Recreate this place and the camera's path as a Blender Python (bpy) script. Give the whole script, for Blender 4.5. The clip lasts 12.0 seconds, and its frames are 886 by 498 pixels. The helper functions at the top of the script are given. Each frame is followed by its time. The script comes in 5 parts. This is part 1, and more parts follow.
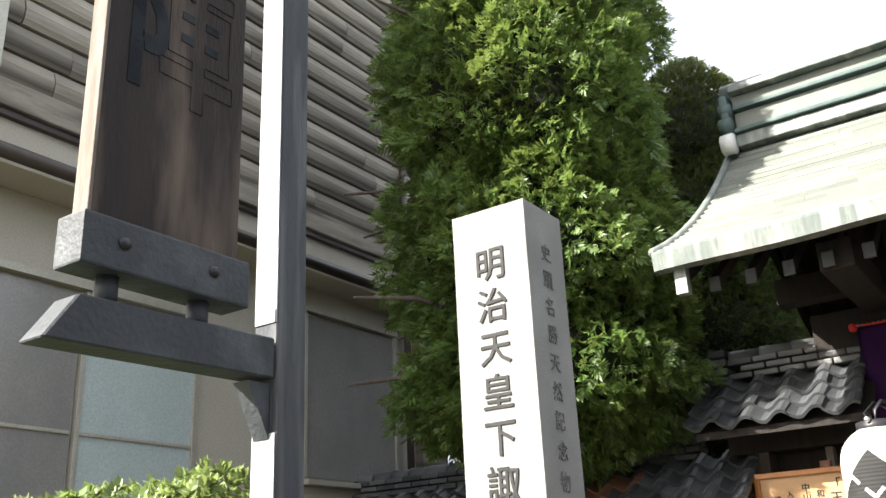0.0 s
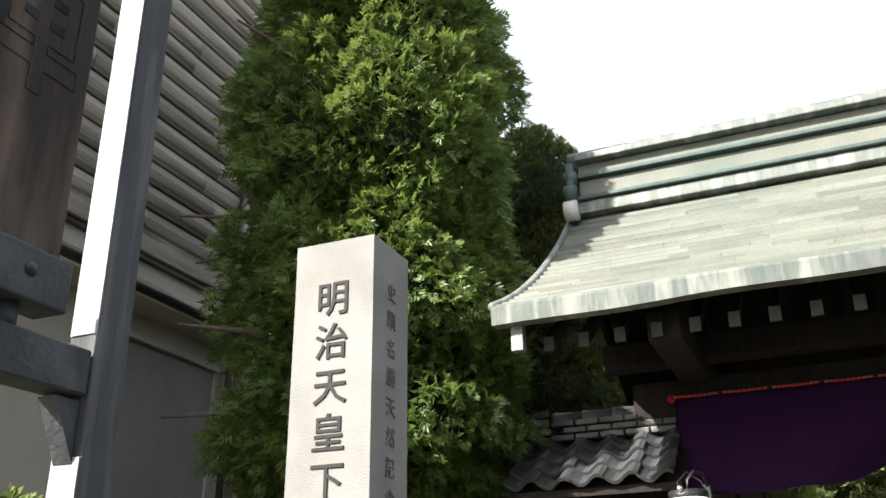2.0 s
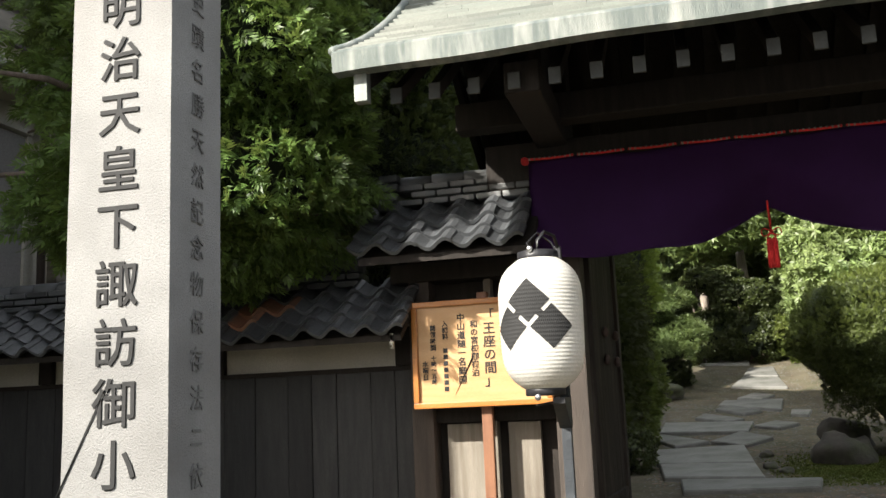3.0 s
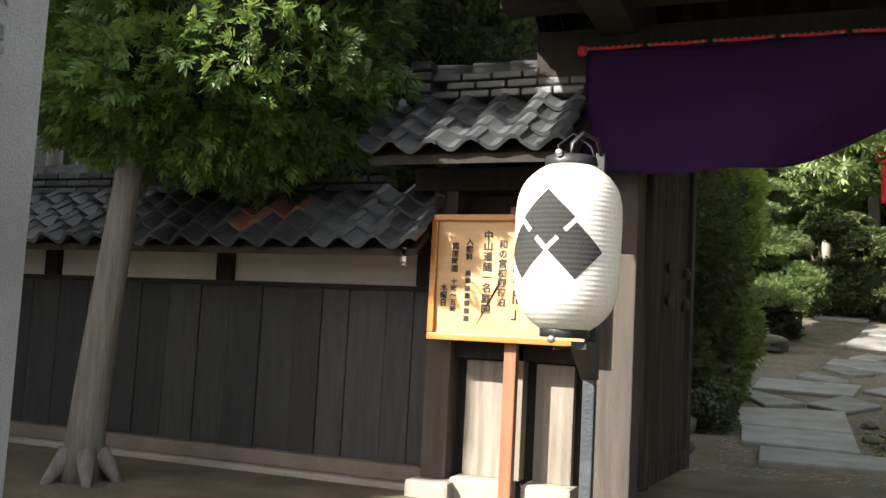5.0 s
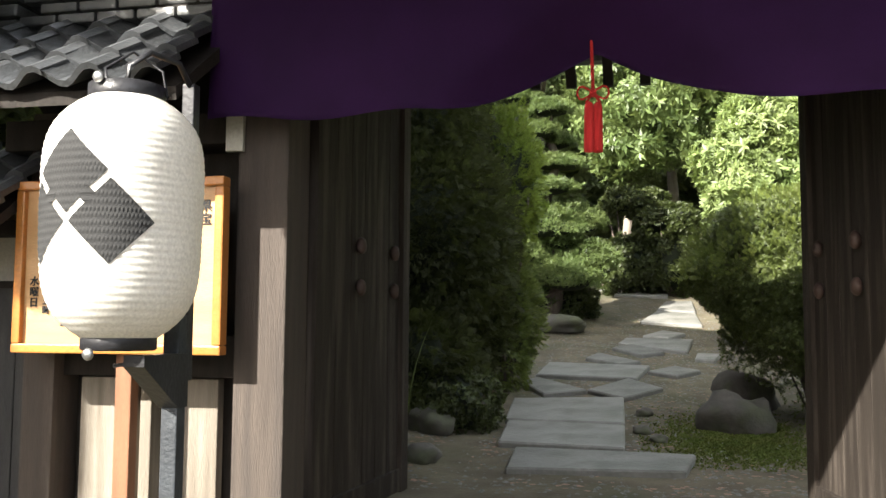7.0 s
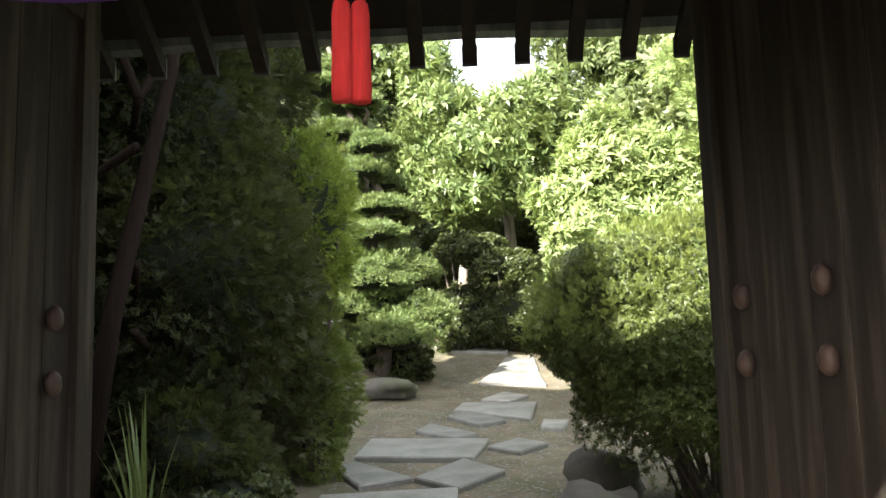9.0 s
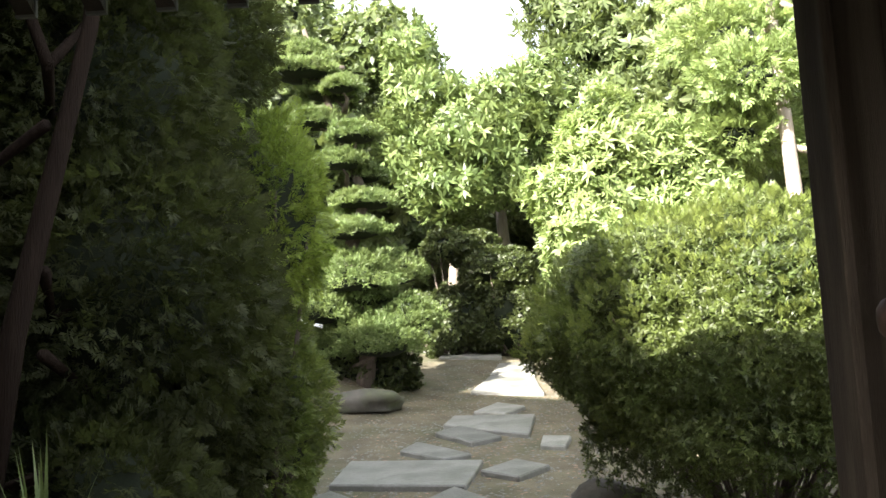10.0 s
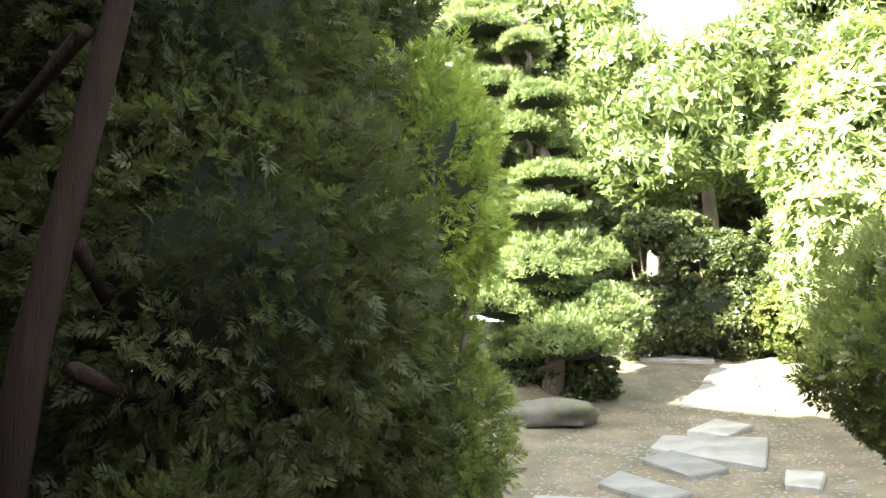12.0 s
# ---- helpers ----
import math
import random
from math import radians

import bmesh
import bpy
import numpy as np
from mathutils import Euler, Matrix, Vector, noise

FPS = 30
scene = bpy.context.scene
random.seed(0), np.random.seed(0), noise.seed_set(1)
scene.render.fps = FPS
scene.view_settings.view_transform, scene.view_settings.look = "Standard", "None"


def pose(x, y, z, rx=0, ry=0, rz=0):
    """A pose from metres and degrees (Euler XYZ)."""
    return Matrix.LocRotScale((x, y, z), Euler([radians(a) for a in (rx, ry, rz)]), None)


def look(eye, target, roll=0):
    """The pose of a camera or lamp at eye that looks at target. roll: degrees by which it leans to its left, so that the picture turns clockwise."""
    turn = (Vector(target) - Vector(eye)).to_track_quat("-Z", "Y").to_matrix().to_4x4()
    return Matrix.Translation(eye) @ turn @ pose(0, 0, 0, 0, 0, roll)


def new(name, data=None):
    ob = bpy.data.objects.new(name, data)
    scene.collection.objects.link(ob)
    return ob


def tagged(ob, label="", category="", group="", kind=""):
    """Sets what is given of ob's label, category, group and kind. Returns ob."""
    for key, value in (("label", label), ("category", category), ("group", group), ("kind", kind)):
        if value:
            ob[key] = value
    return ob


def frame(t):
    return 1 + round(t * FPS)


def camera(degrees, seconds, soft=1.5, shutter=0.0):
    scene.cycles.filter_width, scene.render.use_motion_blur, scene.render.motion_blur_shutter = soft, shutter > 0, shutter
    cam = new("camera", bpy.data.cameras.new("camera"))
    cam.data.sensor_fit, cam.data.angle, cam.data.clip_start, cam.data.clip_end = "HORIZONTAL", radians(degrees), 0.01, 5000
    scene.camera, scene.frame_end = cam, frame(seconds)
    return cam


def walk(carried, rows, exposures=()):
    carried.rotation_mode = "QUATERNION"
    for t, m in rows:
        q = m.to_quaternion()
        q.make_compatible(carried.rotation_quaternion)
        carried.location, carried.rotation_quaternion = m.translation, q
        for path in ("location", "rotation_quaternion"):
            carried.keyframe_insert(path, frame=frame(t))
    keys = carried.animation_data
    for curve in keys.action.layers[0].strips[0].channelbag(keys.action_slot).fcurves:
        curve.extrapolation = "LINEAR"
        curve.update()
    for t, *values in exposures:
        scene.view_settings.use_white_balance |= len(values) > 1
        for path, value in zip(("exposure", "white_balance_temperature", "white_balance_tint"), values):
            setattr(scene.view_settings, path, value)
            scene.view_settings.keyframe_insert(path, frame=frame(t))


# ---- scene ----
cam = camera(51.2, 12.0)
METRES, EYE, TILT, LEAN, TURN = 10.5, 1.3, 0.0, 0.0, 34.4
ROWS = [
    (0.0, 0.0, 0.0, 0.0, 0.92, 20.44, 2.46),
    (0.5, -0.0123, -0.0035, 0.0033, 3.14, 21.76, 2.96),
    (1.0, -0.025, -0.007, 0.0076, 2.28, 26.33, 3.09),
    (1.5, -0.0251, -0.0063, 0.0071, -2.23, 27.21, 1.45),
    (2.0, -0.0058, 0.0169, 0.0003, -10.95, 23.15, 0.64),
    (2.5, 0.0016, 0.0511, -0.0048, -18.76, 14.57, 2.37),
    (4.5, 0.0895, 0.1552, -0.0041, -17.83, 6.13, -0.14),
    (5.0, 0.1156, 0.169, 0.001, -12.69, 5.22, -2.99),
    (5.5, 0.1417, 0.1959, 0.0007, -13.0, 3.37, -1.52),
    (6.0, 0.18, 0.2176, 0.0055, -15.22, 5.92, -3.82),
    (6.5, 0.2221, 0.2362, 0.0087, -18.27, 4.82, -4.57),
    (7.0, 0.2571, 0.273, 0.011, -22.29, 4.73, -0.39),
    (7.5, 0.2916, 0.3062, 0.0125, -26.87, 4.3, 0.13),
    (9.5, 0.4187, 0.5008, 0.0377, -32.32, 8.59, 2.04),
    (10.0, 0.4538, 0.5488, 0.0462, -32.36, 7.79, 2.3),
    (10.5, 0.4805, 0.5961, 0.0552, -31.6, 9.44, 1.25),
    (11.0, 0.5138, 0.6462, 0.06, -27.35, 9.39, 1.77),
    (11.5, 0.5324, 0.6939, 0.0623, -18.52, 7.56, 1.73),
    (12.0, 0.5482, 0.7326, 0.0631, -21.0, 7.65, 0.99),
]
EXPO = [(0.0, 1.95), (1.5, 1.7), (2.5, 1.35), (5.0, 1.85), (6.8, 1.95), (7.5, 2.7), (9.5, 2.75), (10.6, 2.85), (11.2, 2.95), (11.6, 3.3), (12.0, 3.85)]
walk(cam, [(t, pose(0, 0, EYE, TILT, LEAN, TURN) @ pose(METRES * x, METRES * y, METRES * z, 90 + pitch, roll, yaw)) for t, x, y, z, yaw, pitch, roll in ROWS], EXPO)

# ---- light ----
SUN_WAY = Vector((0.70, 1.0, -0.84)).normalized()
world = bpy.data.worlds.new("sky")
scene.world = world
world.use_nodes = True
wn = world.node_tree.nodes
sky = wn.new("ShaderNodeTexSky")
sky.sky_type = "NISHITA"
sky.sun_disc = False
sky.sun_elevation = math.asin(-SUN_WAY.z)
sky.sun_rotation = math.atan2(-SUN_WAY.x, -SUN_WAY.y)
sky.dust_density = 4.0
wn["Background"].inputs[1].default_value = 0.13
haze = wn.new("ShaderNodeMix")
haze.data_type = "RGBA"
haze.inputs[0].default_value = 0.7
haze.inputs[7].default_value = (4.2, 4.3, 4.4, 1)
world.node_tree.links.new(sky.outputs[0], haze.inputs[6])
world.node_tree.links.new(haze.outputs[2], wn["Background"].inputs[0])
sun = new("sun", bpy.data.lights.new("sun", "SUN"))
sun.data.energy, sun.data.angle, sun.data.color = 5.0, radians(0.6), (1.0, 0.95, 0.86)
sun.matrix_world = look((0, 0, 30), Vector((0, 0, 30)) + SUN_WAY)


# ---- materials ----
def material(name, base, second=None, scale=6.0, rough=0.7, metal=0.0, bump=0.2, fine=60.0, stretch=(1, 1, 1), stain=None,
             stain_scale=0.8, stain_amount=0.5, leaf=0.0, vary=0.0, island=False, spec=0.4, coat=0.0, tint=0.5):
    """Two scales of noise between base and second, stains over them, fine bump."""
    m = bpy.data.materials.new(name)
    m.use_nodes = True
    t = m.node_tree
    n, l = t.nodes, t.links
    b = n["Principled BSDF"]
    b.inputs["Roughness"].default_value, b.inputs["Metallic"].default_value = rough, metal
    b.inputs["Specular IOR Level"].default_value = spec
    b.inputs["Coat Weight"].default_value = coat
    second = second or tuple(c * 0.7 for c in base)
    tc, mp = n.new("ShaderNodeTexCoord"), n.new("ShaderNodeMapping")
    mp.inputs["Scale"].default_value = stretch
    l.new(tc.outputs["Object"], mp.inputs[0])

    def noise_at(s, detail=6.0):
        k = n.new("ShaderNodeTexNoise")
        k.inputs["Scale"].default_value, k.inputs["Detail"].default_value = s, detail
        l.new(mp.outputs[0], k.inputs["Vector"])
        return k.outputs["Fac"]

    def ramp(src, lo, hi):
        r = n.new("ShaderNodeMapRange")
        r.inputs[1].default_value, r.inputs[2].default_value = lo, hi
        l.new(src, r.inputs[0])
        return r.outputs[0]

    def mix(fac, a, bb, mode="MIX"):
        x = n.new("ShaderNodeMix")
        x.data_type, x.blend_type = "RGBA", mode
        for sock, v in ((x.inputs[0], fac), (x.inputs[6], a), (x.inputs[7], bb)):
            if isinstance(v, (int, float)):
                sock.default_value = v
            elif isinstance(v, tuple):
                sock.default_value = (*v, 1)
            else:
                l.new(v, sock)
        return x.outputs[2]

    coarse, small = noise_at(scale), noise_at(fine, 3.0)
    col = mix(ramp(coarse, 0.35, 0.65), base, second)
    col = mix(ramp(small, 0.2, 0.9), col, tuple(c * 0.6 for c in base))
    if stain:
        f = n.new("ShaderNodeMath")
        f.operation = "MULTIPLY"
        f.inputs[1].default_value = stain_amount
        l.new(ramp(noise_at(stain_scale, 8.0), 0.48, 0.68), f.inputs[0])
        col = mix(f.outputs[0], col, stain)
    if vary:
        src = n.new("ShaderNodeNewGeometry").outputs["Random Per Island"] if island else n.new("ShaderNodeObjectInfo").outputs["Random"]
        hv = n.new("ShaderNodeHueSaturation")
        r = n.new("ShaderNodeMapRange")
        r.inputs[3].default_value, r.inputs[4].default_value = 1 - vary, 1 + vary
        l.new(src, r.inputs[0])
        l.new(r.outputs[0], hv.inputs["Value"])
        l.new(col, hv.inputs["Color"])
        col = hv.outputs[0]
    l.new(col, b.inputs["Base Color"])
    if bump:
        bp = n.new("ShaderNodeBump")
        bp.inputs["Strength"].default_value, bp.inputs["Distance"].default_value = bump, 0.01
        l.new(small if not leaf else coarse, bp.inputs["Height"])
        l.new(bp.outputs[0], b.inputs["Normal"])
    if leaf:
        tr, ms = n.new("ShaderNodeBsdfTranslucent"), n.new("ShaderNodeMixShader")
        l.new(mix(tint, col, (0.3, 0.365, 0.09)), tr.inputs[0])
        ms.inputs[0].default_value = leaf
        l.new(b.outputs[0], ms.inputs[1])
        l.new(tr.outputs[0], ms.inputs[2])
        l.new(ms.outputs[0], n["Material Output"].inputs[0])
    return m


M = {
    "signletter": material("signletter", (0.024, 0.027, 0.031), (0.017, 0.02, 0.024), 5, 0.9, spec=0.1, bump=0.3, stain=(0.07, 0.075, 0.08), stain_scale=3),
    # worn white paint, made paler for the sunlit side of the sign post
    "sunlitpaint": material("sunlitpaint", (0.5, 0.51, 0.52), (0.33, 0.34, 0.36), 4, 0.7, bump=0.5, fine=40, stretch=(6, 6, 0.5), stain=(0.16, 0.17, 0.18), stain_scale=2.4, stain_amount=0.7),
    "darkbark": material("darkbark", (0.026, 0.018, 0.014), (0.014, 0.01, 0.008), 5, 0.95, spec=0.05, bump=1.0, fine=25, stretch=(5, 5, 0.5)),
    "asphalt": material("asphalt", (0.055, 0.055, 0.056), (0.04, 0.04, 0.041), 1.2, 0.85, bump=0.8, fine=120, stain=(0.08, 0.078, 0.072), stain_scale=0.6),
    "endgrain": material("endgrain", (0.085, 0.09, 0.088), (0.055, 0.06, 0.058), 9, 0.7),
    "nail": material("nail", (0.07, 0.042, 0.034), (0.045, 0.028, 0.022), 9, 0.6),
    "soil": material("soil", (0.15, 0.128, 0.082), (0.06, 0.05, 0.033), 2.6, 0.95, bump=1.0, fine=34, stain=(0.05, 0.058, 0.024), stain_scale=1.6, stain_amount=0.65),
    "moss": material("moss", (0.1, 0.14, 0.02), (0.15, 0.16, 0.035), 5, 0.95, bump=0.9, fine=90),
    "slab": material("slab", (0.23, 0.225, 0.205), (0.15, 0.15, 0.135), 3, 0.55, bump=1.0, fine=26, vary=0.3, stain=(0.07, 0.072, 0.055), stain_scale=2.5),
    "rock": material("rock", (0.115, 0.105, 0.09), (0.055, 0.053, 0.046), 4, 0.9, bump=1.0, fine=14, stain=(0.1, 0.12, 0.05), stain_scale=3),
    "granite": material("granite", (0.31, 0.307, 0.297), (0.22, 0.218, 0.212), 3, 0.75, bump=0.5, fine=140, stain=(0.16, 0.155, 0.145), stain_scale=1.6, stain_amount=0.5),
    "ink": material("ink", (0.03, 0.03, 0.03), rough=0.8, bump=0.1),
    "carving": material("carving", (0.19, 0.187, 0.18), rough=0.9, bump=0.1),
    "darkwood": material("darkwood", (0.022, 0.018, 0.015), (0.038, 0.031, 0.026), 4, 0.75, bump=0.5, fine=50, stretch=(6, 6, 0.6), vary=0.2, spec=0.25),
    "doorwood": material("doorwood", (0.027, 0.021, 0.017), (0.042, 0.034, 0.027), 3, 0.75, bump=0.5, fine=50, stretch=(6, 6, 0.5), vary=0.2, spec=0.2, stain=(0.12, 0.1, 0.085), stain_scale=2.2, stain_amount=0.4),
    "plank": material("plank", (0.034, 0.034, 0.034), (0.055, 0.054, 0.052), 4, 0.65, bump=0.5, fine=50, stretch=(6, 6, 0.6), vary=0.35),
    "sill": material("sill", (0.2, 0.165, 0.13), (0.13, 0.11, 0.09), 4, 0.85, bump=0.5, fine=50),
    "post": material("post", (0.095, 0.076, 0.063), (0.06, 0.048, 0.04), 3, 0.8, bump=0.6, fine=40, stretch=(7, 7, 0.5), stain=(0.045, 0.038, 0.034), stain_scale=2),
    "palewood": material("palewood", (0.31, 0.275, 0.225), (0.19, 0.165, 0.13), 3, 0.8, bump=0.6, fine=40, stretch=(7, 7, 0.5), stain=(0.1, 0.08, 0.06), stain_scale=2),
    "plaster": material("plaster", (0.6, 0.57, 0.5), (0.5, 0.47, 0.41), 2, 0.9, bump=0.3, fine=80, stain=(0.35, 0.32, 0.27), stain_scale=1.5),
    "tile": material("tile", (0.085, 0.09, 0.095), (0.045, 0.047, 0.05), 5, 0.4, bump=0.4, fine=50, vary=0.4, stain=(0.15, 0.15, 0.14), stain_scale=2.5, stain_amount=0.5),
    "rusttile": material("rusttile", (0.3, 0.13, 0.07), (0.16, 0.1, 0.07), 9, 0.7, bump=0.4),
    "copper": material("copper", (0.2, 0.21, 0.18), (0.135, 0.155, 0.135), 2.2, 0.6, 0.0, 0.3, 70, stain=(0.1, 0.125, 0.11), stain_scale=1.2, vary=0.25, island=True),
    "copperedge": material("copperedge", (0.2, 0.225, 0.205), (0.11, 0.135, 0.13), 9, 0.55, 0.2, 0.4, 70, stretch=(3, 1, 0.5), stain=(0.34, 0.35, 0.32), stain_scale=3, stain_amount=0.9),
    "verdigris": material("verdigris", (0.1, 0.145, 0.138), (0.055, 0.085, 0.083), 8, 0.6, 0.2, 0.4),
    "noren": material("noren", (0.055, 0.011, 0.092), (0.04, 0.008, 0.068), 3, 0.85, bump=0.25, fine=300, leaf=0.12, tint=0.0),
    "red": material("red", (0.75, 0.03, 0.03), (0.55, 0.02, 0.02), 20, 0.7, bump=0.7, fine=200, stretch=(8, 8, 0.4)),
    "white": material("white", (0.8, 0.79, 0.76), (0.7, 0.69, 0.66), 6, 0.7),
    "paper": material("paper", (0.88, 0.86, 0.8), (0.84, 0.82, 0.76), 3, 0.5, bump=0.1, fine=90, leaf=0.3, tint=0.0),
    "black": material("black", (0.02, 0.02, 0.022), (0.035, 0.035, 0.04), 8, 0.4),
    "boardwood": material("boardwood", (0.62, 0.37, 0.17), (0.52, 0.28, 0.11), 2, 0.45, bump=0.2, fine=40, stretch=(1, 6, 8), coat=0.2),
    "frameorange": material("frameorange", (0.55, 0.22, 0.05), (0.42, 0.15, 0.03), 3, 0.4, bump=0.2, coat=0.3),
    "legbrown": material("legbrown", (0.28, 0.13, 0.07), (0.2, 0.09, 0.05), 4, 0.5, stretch=(6, 6, 0.6)),
    "steel": material("steel", (0.5, 0.5, 0.5), rough=0.35, metal=0.9, bump=0.05),
    "signwood": material("signwood", (0.034, 0.024, 0.021), (0.016, 0.013, 0.013), 2.5, 0.85, bump=0.6, fine=30, stretch=(3, 3, 0.6), stain=(0.19, 0.145, 0.11), stain_scale=1.2, stain_amount=0.85),
    # board wood again, paled where the edge catches the sun
    "sunlitedge": material("sunlitedge", (0.27, 0.225, 0.19), (0.13, 0.1, 0.08), 5, 0.85, bump=0.6, fine=40, stretch=(6, 6, 0.8)),
    "signblue": material("signblue", (0.042, 0.049, 0.056), (0.026, 0.03, 0.036), 4, 0.6, bump=0.4, fine=50, stain=(0.1, 0.11, 0.12), stain_scale=5, stain_amount=0.5),
    "signpost": material("signpost", (0.07, 0.078, 0.088), (0.04, 0.045, 0.052), 3, 0.7, bump=0.5, fine=40, stretch=(6, 6, 0.5), stain=(0.2, 0.2, 0.2), stain_scale=2.6, stain_amount=0.5),
    "siding": material("siding", (0.34, 0.31, 0.26), (0.2, 0.18, 0.155), 2.5, 0.85, bump=0.6, fine=30, stretch=(1, 0.6, 5), stain=(0.05, 0.043, 0.038), stain_scale=1.3, stain_amount=0.85, vary=0.3),
    "sidingred": material("sidingred", (0.26, 0.1, 0.055), (0.15, 0.06, 0.035), 2.5, 0.85, stretch=(1, 0.4, 4)),
    "render": material("render", (0.52, 0.49, 0.42), (0.45, 0.42, 0.36), 1, 0.9, bump=0.2, stain=(0.36, 0.33, 0.28), stain_scale=0.7),
    "gutter": material("gutter", (0.06, 0.045, 0.04), rough=0.4),
    "alu": material("alu", (0.5, 0.48, 0.42), (0.44, 0.42, 0.36), 6, 0.4, 0.3),
    "frost": material("frost", (0.5, 0.58, 0.58), (0.45, 0.53, 0.53), 2, 0.25, bump=0.05, spec=0.6),
    "darkpane": material("darkpane", (0.28, 0.265, 0.26), (0.22, 0.225, 0.22), 2, 0.2, bump=0.03, spec=0.6),
    "bark": material("bark", (0.15, 0.12, 0.1), (0.08, 0.062, 0.05), 5, 0.9, bump=1.0, fine=25, stretch=(5, 5, 0.5)),
    "greybark": material("greybark", (0.2, 0.185, 0.17), (0.1, 0.09, 0.08), 5, 0.9, bump=1.0, fine=25, stretch=(6, 6, 0.4)),
    "palebark": material("palebark", (0.42, 0.36, 0.3), (0.28, 0.22, 0.18), 5, 0.9, bump=0.8, fine=25, stretch=(5, 5, 0.7)),
    "thuja": material("thuja", (0.085, 0.155, 0.036), (0.16, 0.235, 0.055), 1.2, 0.45, bump=0, leaf=0.35, vary=0.5, island=True),
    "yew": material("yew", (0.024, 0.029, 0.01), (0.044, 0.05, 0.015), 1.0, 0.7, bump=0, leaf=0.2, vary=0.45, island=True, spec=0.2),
    "azalea": material("azalea", (0.055, 0.08, 0.018), (0.12, 0.15, 0.034), 2.2, 0.5, bump=0, leaf=0.28, vary=0.5, island=True),
    # brighter leaf colour that stands for light on the evergreen's edge
    "litfrond": material("litfrond", (0.19, 0.27, 0.04), (0.26, 0.32, 0.055), 1.4, 0.5, bump=0, leaf=0.4, vary=0.4, island=True),
    "dark_leaf": material("dark_leaf", (0.04, 0.056, 0.017), (0.07, 0.088, 0.026), 1.0, 0.45, bump=0, leaf=0.25, vary=0.45, island=True),
    "pine": material("pine", (0.122, 0.18, 0.06), (0.205, 0.26, 0.09), 1.5, 0.45, bump=0, leaf=0.3, vary=0.45, island=True),
    "shrub": material("shrub", (0.1, 0.135, 0.03), (0.17, 0.195, 0.048), 1.5, 0.45, bump=0, leaf=0.35, vary=0.45, island=True),
    "lime": material("lime", (0.21, 0.29, 0.1), (0.3, 0.36, 0.14), 0.8, 0.45, bump=0, leaf=0.4, vary=0.45, island=True),
    "far_leaf": material("far_leaf", (0.115, 0.155, 0.06), (0.195, 0.235, 0.1), 0.5, 0.45, bump=0, leaf=0.35, vary=0.45, island=True),
    # near-black green for crown insides: shade between leaves put into colour
    "shadecore": material("shadecore", (0.012, 0.02, 0.008), (0.02, 0.025, 0.012), 6, 0.95, bump=0.6),
    "concrete": material("concrete", (0.34, 0.31, 0.27), (0.26, 0.24, 0.2), 2, 0.9, bump=0.5, fine=60, stain=(0.16, 0.13, 0.09), stain_scale=1.5),
}


# ---- mesh helpers ----
def link(name, bm, mat, parent=None, label="", smooth=False):
    me = bpy.data.meshes.new(name)
    bm.to_mesh(me)
    bm.free()
    me.materials.append(M[mat])
    if smooth:
        me.shade_smooth()
    ob = new(name, me)
    ob.parent = parent
    return tagged(ob, label)


part = link


def thing(name, label, category, at=(0, 0, 0), group="", kind=""):
    ob = new(name)
    ob.location = at
    return tagged(ob, label, category, group, kind)


def add_box(bm, lo, hi, bevel=0.0):
    c = [(a + b) / 2 for a, b in zip(lo, hi)]
    s = [abs(b - a) for a, b in zip(lo, hi)]
    got = bmesh.ops.create_cube(bm, size=1, matrix=Matrix.Translation(c) @ Matrix.Diagonal((*s, 1)))
    if bevel:
        es = list({e for v in got["verts"] for e in v.link_edges})
        bmesh.ops.bevel(bm, geom=es, offset=bevel, segments=2, affect="EDGES", profile=0.6)


def box(name, lo, hi, mat, parent=None, bevel=0.006, label=""):
    bm = bmesh.new()
    add_box(bm, lo, hi, bevel)
    return link(name, bm, mat, parent, label)


def prism(name, pts, axis, lo, hi, mat, parent=None, label="", bevel=0.0):
    """A flat outline swept from lo to hi along an axis."""
    bm = bmesh.new()
    put = {"x": lambda u, v, w: (w, u, v), "y": lambda u, v, w: (u, w, v), "z": lambda u, v, w: (u, v, w)}[axis]
    a = [bm.verts.new(put(u, v, lo)) for u, v in pts]
    b = [bm.verts.new(put(u, v, hi)) for u, v in pts]
    bm.faces.new(a), bm.faces.new(b[::-1])
    for i in range(len(pts)):
        j = (i + 1) % len(pts)
        bm.faces.new((a[i], b[i], b[j], a[j]))
    bmesh.ops.recalc_face_normals(bm, faces=bm.faces)
    if bevel:
        bmesh.ops.bevel(bm, geom=list(bm.edges), offset=bevel, segments=1, affect="EDGES")
    return link(name, bm, mat, parent, label)


